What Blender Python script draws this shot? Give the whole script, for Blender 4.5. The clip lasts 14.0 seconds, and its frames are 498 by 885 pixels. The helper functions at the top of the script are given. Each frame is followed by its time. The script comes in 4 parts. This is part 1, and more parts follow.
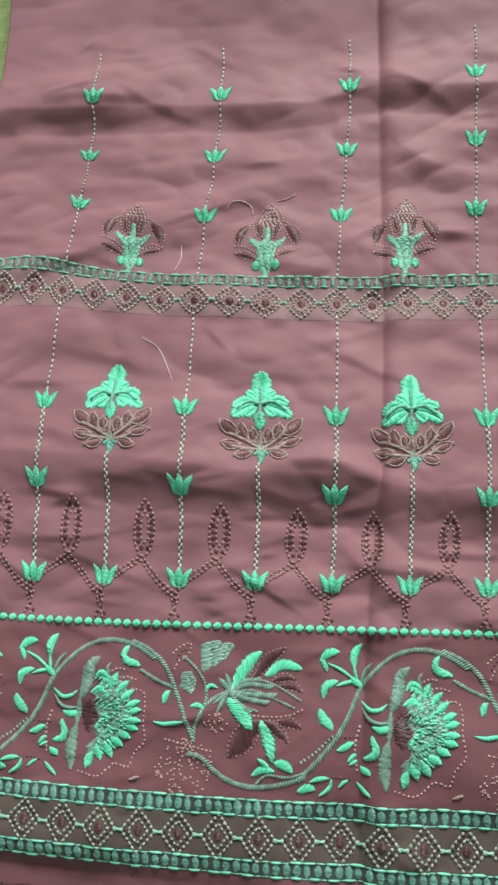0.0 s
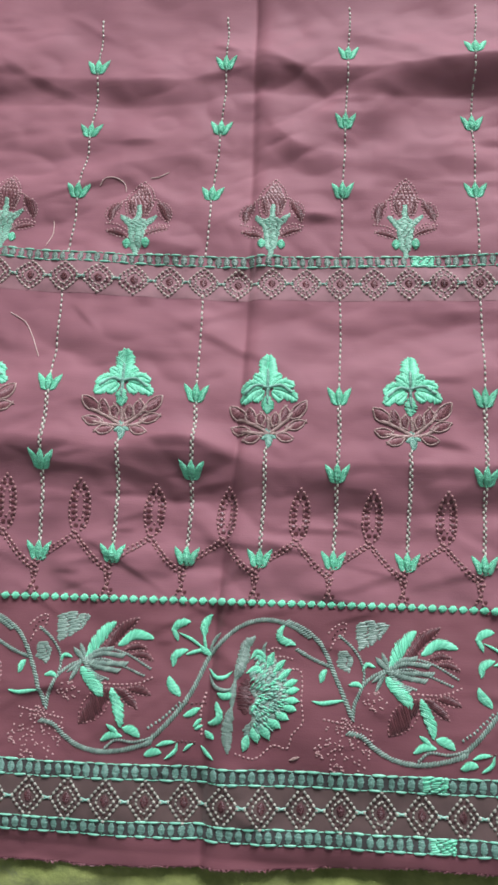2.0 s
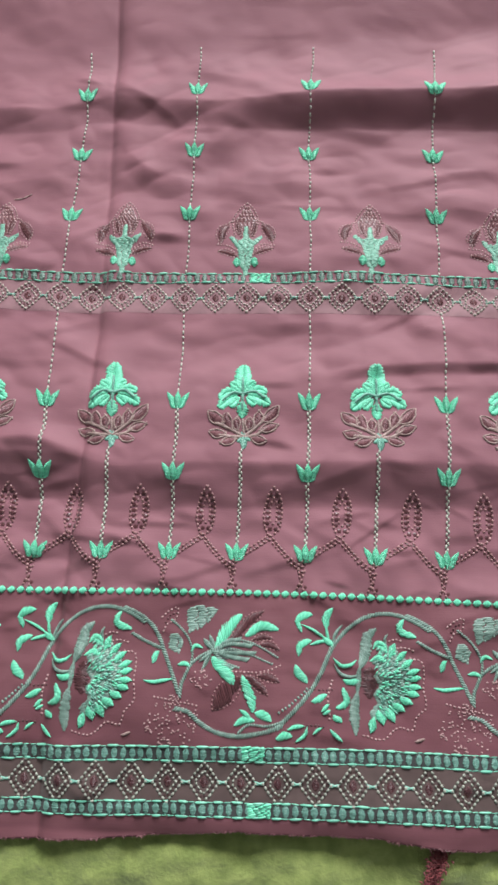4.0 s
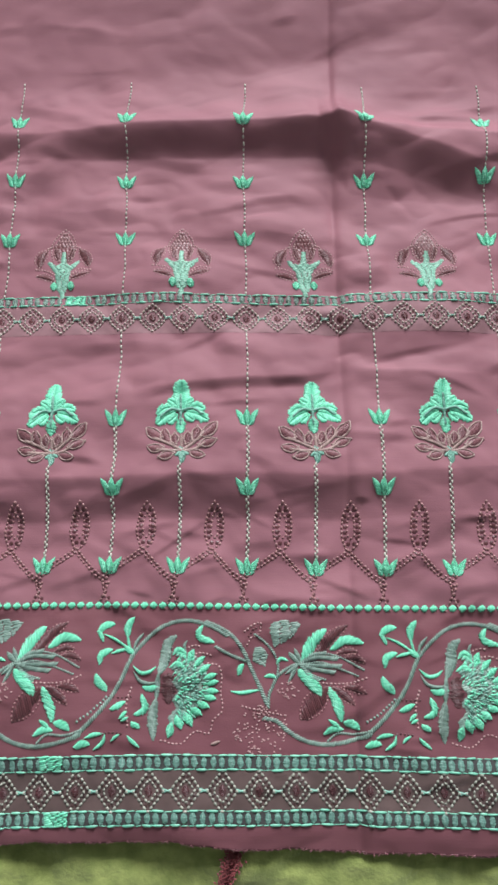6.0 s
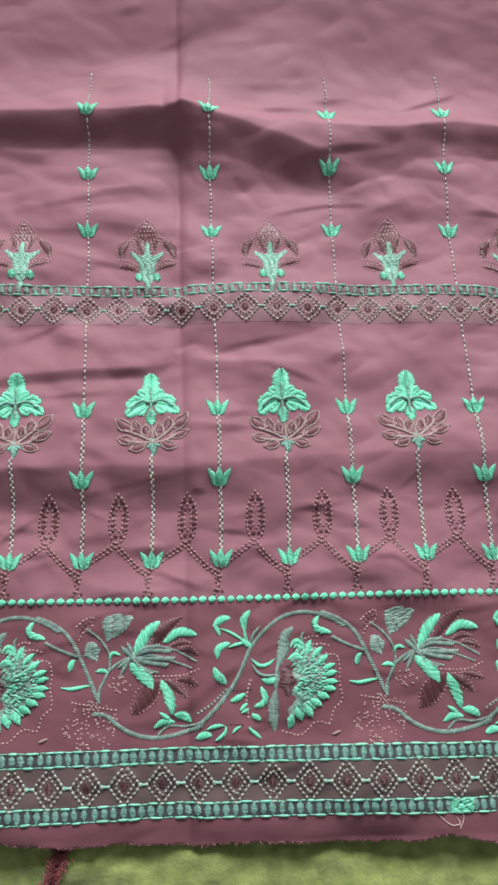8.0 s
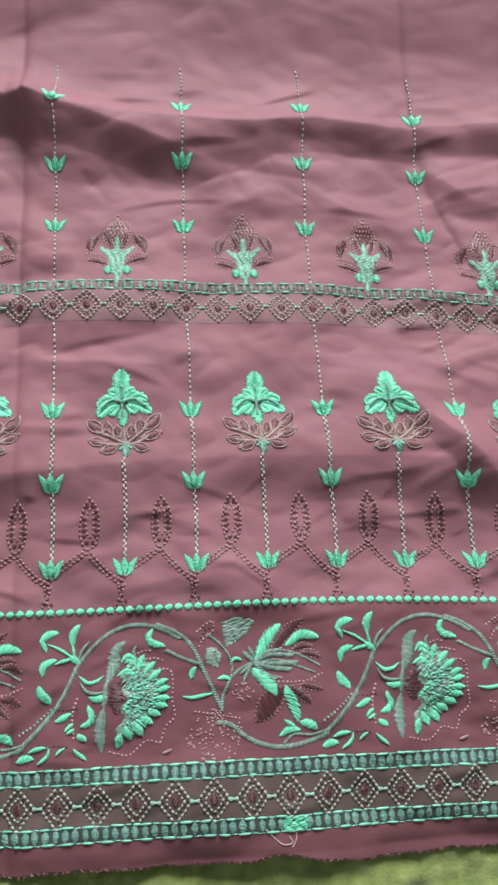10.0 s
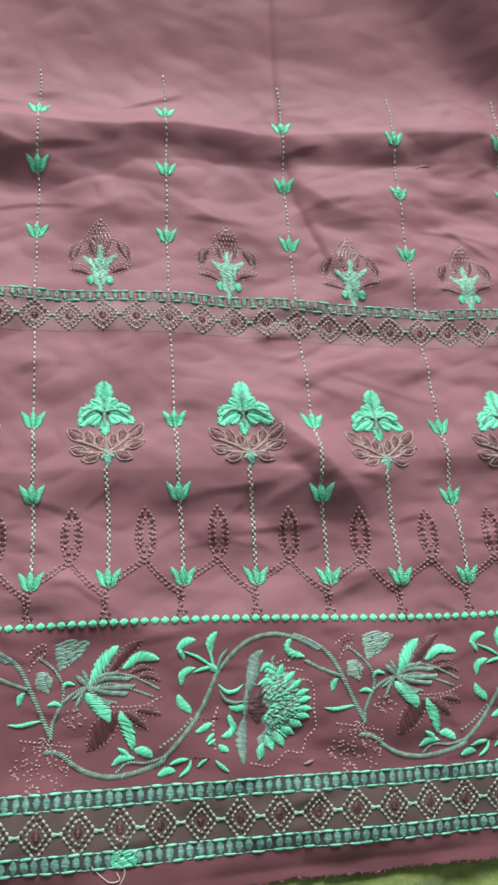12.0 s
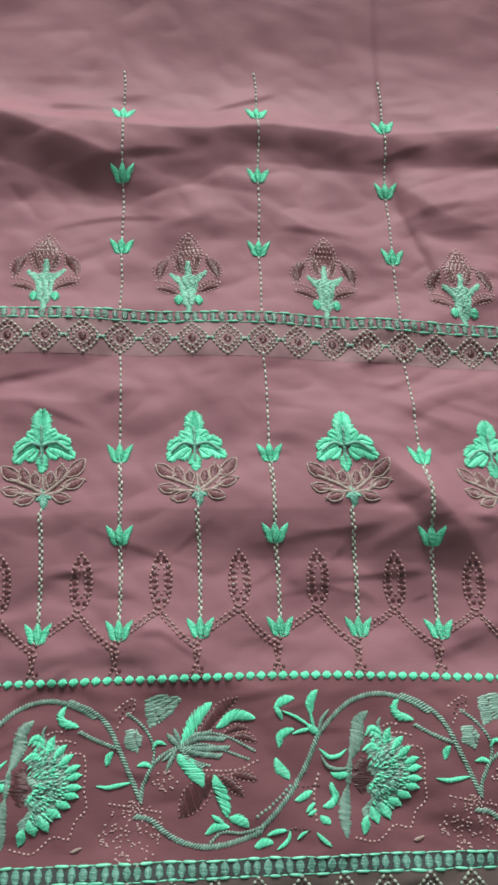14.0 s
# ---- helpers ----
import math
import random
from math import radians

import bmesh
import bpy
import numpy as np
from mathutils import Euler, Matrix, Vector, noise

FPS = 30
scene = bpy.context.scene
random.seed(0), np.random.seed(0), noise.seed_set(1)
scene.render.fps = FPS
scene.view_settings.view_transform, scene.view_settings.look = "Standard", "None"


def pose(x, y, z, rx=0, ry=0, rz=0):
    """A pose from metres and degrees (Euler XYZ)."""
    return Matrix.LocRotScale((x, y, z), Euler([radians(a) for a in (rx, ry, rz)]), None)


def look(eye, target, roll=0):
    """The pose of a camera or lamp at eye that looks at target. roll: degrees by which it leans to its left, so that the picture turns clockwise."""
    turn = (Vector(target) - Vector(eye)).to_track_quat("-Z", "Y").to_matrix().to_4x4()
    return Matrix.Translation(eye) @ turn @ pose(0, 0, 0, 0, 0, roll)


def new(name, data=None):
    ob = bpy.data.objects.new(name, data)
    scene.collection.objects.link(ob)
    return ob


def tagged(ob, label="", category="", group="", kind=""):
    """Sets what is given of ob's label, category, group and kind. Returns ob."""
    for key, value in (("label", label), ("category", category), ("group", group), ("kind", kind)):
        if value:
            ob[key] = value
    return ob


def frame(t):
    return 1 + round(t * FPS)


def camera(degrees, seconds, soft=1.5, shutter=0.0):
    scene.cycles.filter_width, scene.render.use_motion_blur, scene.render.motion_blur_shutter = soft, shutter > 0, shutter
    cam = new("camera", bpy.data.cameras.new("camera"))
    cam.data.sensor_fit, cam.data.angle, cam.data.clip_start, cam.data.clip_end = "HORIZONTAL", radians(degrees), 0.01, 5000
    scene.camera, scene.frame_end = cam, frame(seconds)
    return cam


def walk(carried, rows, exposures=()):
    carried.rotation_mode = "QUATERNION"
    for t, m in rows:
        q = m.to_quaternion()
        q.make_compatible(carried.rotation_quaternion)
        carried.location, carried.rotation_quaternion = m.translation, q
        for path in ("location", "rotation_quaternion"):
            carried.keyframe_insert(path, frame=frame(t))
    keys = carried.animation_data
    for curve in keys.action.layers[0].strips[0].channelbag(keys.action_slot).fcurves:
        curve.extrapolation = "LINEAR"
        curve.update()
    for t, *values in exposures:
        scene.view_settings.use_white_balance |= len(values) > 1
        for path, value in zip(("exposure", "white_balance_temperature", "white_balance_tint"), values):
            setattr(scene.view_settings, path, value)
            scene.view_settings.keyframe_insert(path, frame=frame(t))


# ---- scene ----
cam = camera(40.0, 14.0, soft=2.9)
PATH = [
    (0, (0.13287, 0.00860, 0.29310), (0.08019, 0.10120, -0.09245), -27.37),
    (0.5, (0.14013, 0.00311, 0.29226), (0.09067, 0.08786, -0.09552), -27.63),
    (1, (0.15975, 0.00805, 0.29270), (0.11660, 0.08897, -0.09665), -25.41),
    (1.5, (0.17286, 0.00964, 0.29325), (0.13565, 0.08942, -0.09694), -22.37),
    (2, (0.18195, 0.00948, 0.29479), (0.14807, 0.09008, -0.09554), -20.07),
    (2.5, (0.19595, 0.00612, 0.29972), (0.16888, 0.08974, -0.09051), -15.06),
    (3, (0.21068, 0.00467, 0.30485), (0.18947, 0.09074, -0.08521), -11.10),
    (5.5, (0.30760, -0.00940, 0.32558), (0.29713, 0.09313, -0.06091), -5.06),
    (6, (0.33008, -0.00741, 0.32444), (0.32485, 0.09820, -0.06133), -2.70),
    (6.5, (0.34533, -0.00433, 0.32332), (0.34576, 0.10108, -0.06254), -0.20),
    (7, (0.36213, -0.00548, 0.32090), (0.37035, 0.10112, -0.06455), 3.63),
    (7.5, (0.37697, -0.00729, 0.32204), (0.39066, 0.09838, -0.06351), 6.43),
    (8, (0.39144, -0.01114, 0.32217), (0.40872, 0.09373, -0.06345), 7.98),
    (8.5, (0.41097, -0.01271, 0.32270), (0.43099, 0.09160, -0.06294), 8.96),
    (9, (0.42674, -0.01106, 0.32021), (0.45276, 0.09305, -0.06513), 11.92),
    (11.5, (0.49124, -0.00735, 0.30614), (0.55086, 0.10219, -0.07392), 26.37),
    (12, (0.50592, -0.00870, 0.30687), (0.56738, 0.10270, -0.07236), 26.44),
    (12.5, (0.50044, -0.00379, 0.30232), (0.55717, 0.10642, -0.07799), 24.56),
    (13, (0.49473, 0.00506, 0.29579), (0.54573, 0.11354, -0.08583), 22.64),
    (13.5, (0.49286, 0.01344, 0.29180), (0.54091, 0.12056, -0.09058), 21.86),
    (14, (0.48902, 0.02162, 0.28546), (0.51986, 0.12578, -0.09951), 15.14),
]
# the film's white balance drifts a little towards green at both ends, its exposure a little down
BALANCE = [(0, -14), (0.5, -9), (1, 4), (1.5, 13), (2.5, 10), (3, 7), (5.5, 4), (6.5, 12), (8, 7), (9, 6), (11.5, -2), (12.5, -3), (13.5, -6), (14, -10)]
EXPOSURE = {1.5: -0.08, 2.5: -0.08, 13.5: -0.1, 14: -0.16}
walk(cam, [(t, look(eye, target, roll)) for t, eye, target, roll in PATH], [(t, EXPOSURE.get(t, 0.0), 6500, tint) for t, tint in BALANCE])

# ---- light: daylight through an unseen window, assumed beyond the bed ----
world = bpy.data.worlds.new("world")
scene.world = world
world.use_nodes = True
wn = world.node_tree.nodes
sky = wn.new("ShaderNodeTexSky")
sky.sky_type = "NISHITA"
sky.sun_disc = False
sky.sun_elevation = radians(40)
sky.sun_rotation = radians(150)
world.node_tree.links.new(sky.outputs[0], wn["Background"].inputs[0])
wn["Background"].inputs[1].default_value = 0.1
WINDOW = (-0.2, 1.8, 1.4, 2.7)  # x from, x to, z from, z to, in the far wall
daylight = new("window_daylight", bpy.data.lights.new("window_daylight", "AREA"))
daylight.data.shape = "RECTANGLE"
daylight.data.size, daylight.data.size_y = WINDOW[1] - WINDOW[0], WINDOW[3] - WINDOW[2]
daylight.data.energy = 274
daylight.data.color = (0.99, 0.955, 1.0)
daylight.matrix_world = look(((WINDOW[0] + WINDOW[1]) / 2, 3.18, (WINDOW[2] + WINDOW[3]) / 2), (0.4, 0.1, 0.2))

P = 0.065  # spacing of the embroidered columns


# ---- materials ----
def material(name):
    m = bpy.data.materials.new(name)
    m.use_nodes = True
    return m, m.node_tree.nodes, m.node_tree.links, m.node_tree.nodes["Principled BSDF"]


def noise_mix(n, k, colour_a, colour_b, scale, low=0.35, high=0.65, detail=4.0, stretch=(1, 1, 1)):
    """A colour that wanders between two tones by object-space noise."""
    tc = n.new("ShaderNodeTexCoord")
    mp = n.new("ShaderNodeMapping")
    mp.inputs["Scale"].default_value = stretch
    k.new(tc.outputs["Object"], mp.inputs[0])
    tx = n.new("ShaderNodeTexNoise")
    tx.inputs["Scale"].default_value = scale
    tx.inputs["Detail"].default_value = detail
    k.new(mp.outputs[0], tx.inputs[0])
    rm = n.new("ShaderNodeValToRGB")
    rm.color_ramp.elements[0].position, rm.color_ramp.elements[1].position = low, high
    rm.color_ramp.elements[0].color, rm.color_ramp.elements[1].color = (*colour_a, 1), (*colour_b, 1)
    k.new(tx.outputs["Fac"], rm.inputs[0])
    return rm.outputs[0], tx.outputs["Fac"], mp.outputs[0]


def fabric_material(name, tone_a, tone_b):
    m, n, k, b = material(name)
    col, fac, vec = noise_mix(n, k, tone_a, tone_b, 22, 0.3, 0.7)
    # slubs: fine streaks of the weave
    slub = n.new("ShaderNodeTexNoise")
    slub.inputs["Scale"].default_value = 1.0
    slub.inputs["Detail"].default_value = 3.0
    mp = n.new("ShaderNodeMapping")
    mp.inputs["Scale"].default_value = (90, 1400, 90)
    tc = n.new("ShaderNodeTexCoord")
    k.new(tc.outputs["Object"], mp.inputs[0])
    k.new(mp.outputs[0], slub.inputs[0])
    mix = n.new("ShaderNodeMix")
    mix.data_type, mix.blend_type = "RGBA", "MULTIPLY"
    mix.inputs[0].default_value = 0.14
    k.new(col, mix.inputs[6])
    k.new(slub.outputs["Color"], mix.inputs[7])
    gain = n.new("ShaderNodeMix")
    gain.data_type, gain.blend_type = "RGBA", "MIX"
    gain.inputs[0].default_value = 0.55
    k.new(mix.outputs[2], gain.inputs[6])
    k.new(col, gain.inputs[7])
    k.new(gain.outputs[2], b.inputs["Base Color"])
    weave = n.new("ShaderNodeTexNoise")
    weave.inputs["Scale"].default_value = 1700
    weave.inputs["Detail"].default_value = 1.0
    k.new(tc.outputs["Object"], weave.inputs[0])
    add = n.new("ShaderNodeMath")
    k.new(slub.outputs["Fac"], add.inputs[0])
    k.new(weave.outputs["Fac"], add.inputs[1])
    bump = n.new("ShaderNodeBump")
    bump.inputs["Strength"].default_value = 0.12
    bump.inputs["Distance"].default_value = 0.0003
    k.new(add.outputs[0], bump.inputs["Height"])
    k.new(bump.outputs[0], b.inputs["Normal"])
    b.inputs["Roughness"].default_value = 0.58
    b.inputs["Specular IOR Level"].default_value = 0.14
    b.inputs["Sheen Weight"].default_value = 0.1
    b.inputs["Sheen Roughness"].default_value = 0.4
    b.inputs["Sheen Tint"].default_value = (0.9, 0.75, 0.78, 1)
    return m


def thread_material(name, dark, light, rough=0.36, sheen=0.2):
    m, n, k, b = material(name)
    geo = n.new("ShaderNodeNewGeometry")
    rm = n.new("ShaderNodeValToRGB")
    rm.color_ramp.elements[0].color, rm.color_ramp.elements[1].color = (*dark, 1), (*light, 1)
    k.new(geo.outputs["Random Per Island"], rm.inputs[0])
    patch, _, _ = noise_mix(n, k, (0.82, 0.82, 0.82), (1, 1, 1), 160, 0.35, 0.65)
    mix = n.new("ShaderNodeMix")
    mix.data_type, mix.blend_type = "RGBA", "MULTIPLY"
    mix.inputs[0].default_value = 1.0
    k.new(rm.outputs[0], mix.inputs[6])
    k.new(patch, mix.inputs[7])
    k.new(mix.outputs[2], b.inputs["Base Color"])
    b.inputs["Roughness"].default_value = rough
    b.inputs["Specular IOR Level"].default_value = 0.45
    b.inputs["Sheen Weight"].default_value = sheen
    return m


def blanket_material():
    m, n, k, b = material("lime_plush")
    col, fac, vec = noise_mix(n, k, (0.135, 0.180, 0.042), (0.255, 0.310, 0.088), 130, 0.3, 0.7)
    k.new(col, b.inputs["Base Color"])
    fine = n.new("ShaderNodeTexNoise")
    fine.inputs["Scale"].default_value = 600
    fine.inputs["Detail"].default_value = 3
    k.new(vec, fine.inputs[0])
    bump = n.new("ShaderNodeBump")
    bump.inputs["Strength"].default_value = 0.45
    bump.inputs["Distance"].default_value = 0.0012
    k.new(fine.outputs["Fac"], bump.inputs["Height"])
    k.new(bump.outputs[0], b.inputs["Normal"])
    b.inputs["Roughness"].default_value = 0.9
    b.inputs["Sheen Weight"].default_value = 0.5
    return m


FABRIC = fabric_material("mauve_cotton", (0.255, 0.115, 0.141), (0.304, 0.141, 0.169))
# darker mauve for the cloth below the dot line
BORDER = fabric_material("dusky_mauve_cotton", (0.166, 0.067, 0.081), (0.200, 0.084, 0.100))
MINT = thread_material("mint_thread", (0.14, 0.66, 0.42), (0.25, 0.85, 0.58))
SAGE = thread_material("sage_thread", (0.16, 0.265, 0.225), (0.26, 0.40, 0.335))
MINTSAGE = thread_material("pale_mint_thread", (0.15, 0.38, 0.30), (0.25, 0.54, 0.43))
STEM = thread_material("pale_sage_thread", (0.36, 0.38, 0.32), (0.58, 0.60, 0.52))
MAUVE = thread_material("mauve_thread", (0.38, 0.22, 0.22), (0.52, 0.34, 0.335))
LOOP = thread_material("dusky_rose_thread", (0.25, 0.115, 0.12), (0.38, 0.20, 0.20))
TAUPE_DIM = thread_material("dim_taupe_thread", (0.25, 0.275, 0.23), (0.42, 0.45, 0.38))
PAD = thread_material("mauve_pad_thread", (0.19, 0.075, 0.088), (0.25, 0.105, 0.12))
PETAL_EDGE = thread_material("pale_rose_taupe_thread", (0.29, 0.195, 0.18), (0.43, 0.32, 0.29))
RAIL = thread_material("mint_sage_thread", (0.13, 0.46, 0.33), (0.24, 0.68, 0.49))
PALMETTE = thread_material("soft_mint_thread", (0.20, 0.47, 0.35), (0.28, 0.60, 0.46))
MAROON = thread_material("maroon_thread", (0.075, 0.022, 0.027), (0.11, 0.034, 0.04))
ROSE = thread_material("rose_thread", (0.12, 0.036, 0.043), (0.17, 0.054, 0.061))
TAUPE = thread_material("taupe_thread", (0.33, 0.29, 0.25), (0.52, 0.47, 0.41))
PALE = thread_material("pale_cotton_thread", (0.62, 0.50, 0.44), (0.72, 0.60, 0.54))
BEAD = thread_material("teal_sage_thread", (0.12, 0.28, 0.23), (0.21, 0.44, 0.365))
DARK = thread_material("dark_brown_thread", (0.042, 0.022, 0.021), (0.065, 0.034, 0.032))
# plain strips added under the bands, toning the cloth between their stitches
STRIP_ROSE = thread_material("dusty_rose_strip", (0.236, 0.118, 0.136), (0.270, 0.137, 0.156), 0.7, 0.2)
STRIP_BROWN = thread_material("grey_brown_strip", (0.080, 0.052, 0.049), (0.105, 0.068, 0.064), 0.7, 0.2)
SLATE = thread_material("dark_slate_fill", (0.034, 0.036, 0.036), (0.05, 0.052, 0.052), 0.7, 0.2)
PLUSH = blanket_material()
def plaster_material():
    m, n, k, b = material("wall_plaster")
    col, fac, vec = noise_mix(n, k, (0.20, 0.205, 0.21), (0.25, 0.255, 0.26), 3)
    k.new(col, b.inputs["Base Color"])
    b.inputs["Roughness"].default_value = 0.85
    return m


PLASTER = plaster_material()
PRINT = thread_material("dark_red_plush", (0.16, 0.025, 0.03), (0.24, 0.045, 0.05), 0.9, 0.5)


# ---- the cloth's form: pattern coordinates (u, v) in column spacings, to metres ----
U0, U1, V0, V1 = -0.84, 12.6, -1.7, 8.0


class Lattice:
    """Smooth value noise from a seeded grid, turned so that its grid does not show."""

    def __init__(self, seed, size=64):
        rs = np.random.RandomState(seed)
        self.grid, self.size, self.turn = rs.rand(size, size) * 2 - 1, size, rs.uniform(0.3, 1.2)

    def one(self, x, y):
        xi, yi = np.floor(x).astype(int), np.floor(y).astype(int)
        fx, fy = x - xi, y - yi
        fx, fy = fx * fx * fx * (fx * (fx * 6 - 15) + 10), fy * fy * fy * (fy * (fy * 6 - 15) + 10)
        g, s = self.grid, self.size
        a, b = g[xi % s, yi % s], g[(xi + 1) % s, yi % s]
        c, d = g[xi % s, (yi + 1) % s], g[(xi + 1) % s, (yi + 1) % s]
        return (a * (1 - fx) + b * fx) * (1 - fy) + (c * (1 - fx) + d * fx) * fy

    def __call__(self, x, y):
        c, s = np.cos(self.turn), np.sin(self.turn)
        return 0.6 * self.one(c * x - s * y, s * x + c * y) + 0.6 * self.one(s * x + c * y + 17.3, s * y - c * x + 5.1)


NOISE = [Lattice(s) for s in range(11, 17)]


def bell(u, v, cu, cv, ru, rv):
    return np.exp(-(((u - cu) / ru) ** 2) - ((v - cv) / rv) ** 2)


def along(u, us, vs):
    """A crease's height on the cloth over u, through a few knots, softly rounded."""
    return sum(np.interp(u + s, us, vs) for s in (-0.12, -0.06, 0, 0.06, 0.12)) / 5


def ridge(d, far, near):
    """Profile of a pressed fold: long slope beyond it, short even steep one before it."""
    r = np.clip(1 + d / (1.7 * near), 0, 1)
    return np.where(d > 0, np.exp(-((np.abs(d) / far) ** 1.25)), 0.55 * r + 0.45 * r * r * (3 - 2 * r))


def crease(s, width):
    """Profile of an ironed crease."""
    return np.exp(-np.abs(s) / width)


def height(u, v):
    """Height of the cloth in spacings."""
    z = 0 * u
    # fold across the top tulips
    c = along(u, [-1, 1.8, 2.25, 2.4, 3.2, 3.9, 5.55, 5.75, 6.0, 6.6, 7.5, 8.2, 8.85, 9.5, 11, 13], [4.0, 3.97, 4.13, 4.05, 4.02, 4.09, 4.13, 4.1, 4.02, 3.99, 3.96, 4.05, 3.97, 4.03, 4.08, 4.1])
    h = np.interp(u, [-1, 2.2, 2.5, 3.2, 4, 5.6, 5.75, 5.95, 7, 9, 13], [0.07, 0.07, 0.07, 0.09, 0.16, 0.19, 0.19, 0.13, 0.12, 0.10, 0.09])
    near = np.interp(u, [-1, 3.2, 4, 5.65, 5.85, 7, 7.8, 13], [0.12, 0.12, 0.15, 0.16, 0.34, 0.34, 0.16, 0.14])
    far = np.interp(u, [-1, 2.5, 3.5, 5.6, 5.85, 8.6, 9.2, 13], [0.5, 0.5, 0.34, 0.3, 0.17, 0.17, 0.3, 0.5])
    z = z + h * ridge(v - c, far, near)
    # second arm of it, running down to the side
    c = along(u, [5.55, 5.75, 6.3, 7.1, 7.6], [4.2, 4.08, 3.95, 3.68, 3.5])
    z = z + 0.11 * np.clip((u - 5.6) / 0.15, 0, 1) * np.clip((7.6 - u) / 0.9, 0, 1) * ridge(v - c, 0.32, 0.17)
    # beyond the fold the cloth is tilted away from the window to dim it
    climb = np.interp(u, [0, 2.5, 4, 13], [0.17, 0.2, 0.26, 0.26])
    z = z + climb * 0.15 * np.log1p(np.exp(np.clip((v - 4.4) / 0.15, -30, 60)))
    # fold under the middle tulips
    c = along(u, [-1, 0.5, 1.3, 2.3, 2.38, 2.5, 3, 3.9, 5.1, 5.8, 6.4, 7.2, 8.4, 8.95, 9.28, 9.65, 10.5, 13], [1.15, 1.1, 1.02, 1.0, 0.98, 0.9, 0.96, 0.99, 1.03, 1.0, 1.06, 1.1, 1.07, 1.04, 0.93, 1.1, 1.12, 1.1])
    h = np.interp(u, [-1, 2, 2.4, 3, 5.5, 5.9, 6.6, 8.5, 9.2, 13], [0.11, 0.13, 0.10, 0.12, 0.12, 0.10, 0.09, 0.09, 0.10, 0.09])
    z = z + h * ridge(v - c, 0.75, 0.19) - 0.02
    # pleats that stand out
    for us, vs, hh, fa, ne in (
        ([4.1, 4.7, 5.5, 5.75], [1.69, 1.78, 1.815, 1.89], 0.042, 0.2, 0.05),
        ([5.75, 6.2, 6.9], [1.89, 1.86, 1.815], 0.024, 0.05, 0.10),
        ([3.5, 4.0, 4.4], [2.07, 2.12, 2.09], 0.025, 0.15, 0.06),
        ([1.5, 2.0, 2.35], [1.08, 1.12, 1.0], 0.03, 0.12, 0.05),
        ([3.1, 3.5, 4.1], [3.36, 3.3, 3.38], 0.03, 0.3, 0.1),
        ([1.0, 1.6, 2.2], [3.2, 3.3, 3.42], 0.03, 0.3, 0.12),
        ([2.3, 2.6, 3.2], [3.75, 3.4, 3.3], 0.04, 0.25, 0.12),
        ([8.0, 8.4, 9.0], [3.45, 3.2, 2.9], 0.035, 0.3, 0.14),
        ([9.0, 9.4, 10.2], [3.7, 3.3, 3.1], 0.045, 0.35, 0.14),
        ([7.2, 7.6, 8.0], [3.2, 3.3, 3.25], 0.03, 0.2, 0.1),
        ([6.4, 6.9, 7.4], [0.17, 0.24, 0.2], 0.022, 0.16, 0.07),
        ([4.9, 5.3, 5.7], [0.2, 0.1, 0.06], 0.022, 0.14, 0.06),
        ([0.8, 1.3, 1.9], [0.62, 0.68, 0.6], 0.03, 0.2, 0.1),
        ([8.9, 9.5, 10.4], [0.25, 0.3, 0.4], 0.04, 0.3, 0.12),
    ):
        fade = np.clip((u - us[0]) / 0.3, 0, 1) * np.clip((us[-1] - u) / 0.3, 0, 1)
        z = z + hh * fade * ridge(v - along(u, us, vs), fa, ne)
    # diagonal buckle near the tenth column
    s = (u - 8.75) * 0.66 + (v - 1.45) * 0.75
    q = (u - 8.75) * 0.75 - (v - 1.45) * 0.66
    z = z + 0.10 * np.exp(-(((q - 0.35) / 0.5) ** 2)) * ridge(s + 0.12 * q * q, 0.3, 0.1)
    # ironed creases that run down the cloth
    s = u - np.interp(v, [-1.6, -0.9, 0.05, 1, 2.3, 3.8, 5], [2.23, 2.215, 2.245, 2.32, 2.335, 2.29, 2.26])
    z = z - 0.045 * crease(s, 0.055) * (1 + 0.5 * NOISE[2](0 * u, v * 1.7)) + 0.035 * np.tanh(s / 0.08) * np.exp(-np.abs(s) / 0.4)
    s = u - np.interp(v, [-1.6, 0.4, 1.2, 2.3, 4.3, 5.5], [5.78, 5.755, 5.752, 5.725, 5.708, 5.708])
    z = z - 0.036 * crease(s, 0.06) * (1 + 0.5 * NOISE[2](0 * u, v * 1.7 + 9)) + 0.022 * np.tanh(s / 0.08) * np.exp(-np.abs(s) / 0.35)
    s = u - np.interp(v, [2.2, 2.7, 3.4, 4.1, 4.7, 5.5], [9.75, 9.35, 9.1, 8.985, 8.985, 8.96])
    z = z + np.clip((v - 2.3) / 0.4, 0, 1) * (0.022 * np.tanh(s / 0.07) * np.exp(-np.abs(s) / 0.3) - 0.02 * crease(s, 0.06))
    # crumple, longer across than down
    calm = np.interp(v, [-1.6, -0.2, 0.3, 4.0, 4.6, 6], [0.85, 0.9, 1, 1, 0.5, 0.4])
    z = z + calm * (0.035 * NOISE[0](u * 0.7 + 3, v * 1.2) + 0.02 * NOISE[1](u * 1.3, v * 2.6) + 0.012 * NOISE[4](u * 3, v * 5) + 0.0055 * NOISE[5](u * 6.5, v * 10))
    # facets of a crumpled cloth, meeting in sharp creases
    wu, wv = u + 0.3 * NOISE[2](u * 0.8, v * 0.9), v + 0.22 * NOISE[4](u * 0.9 + 7, v * 0.8)
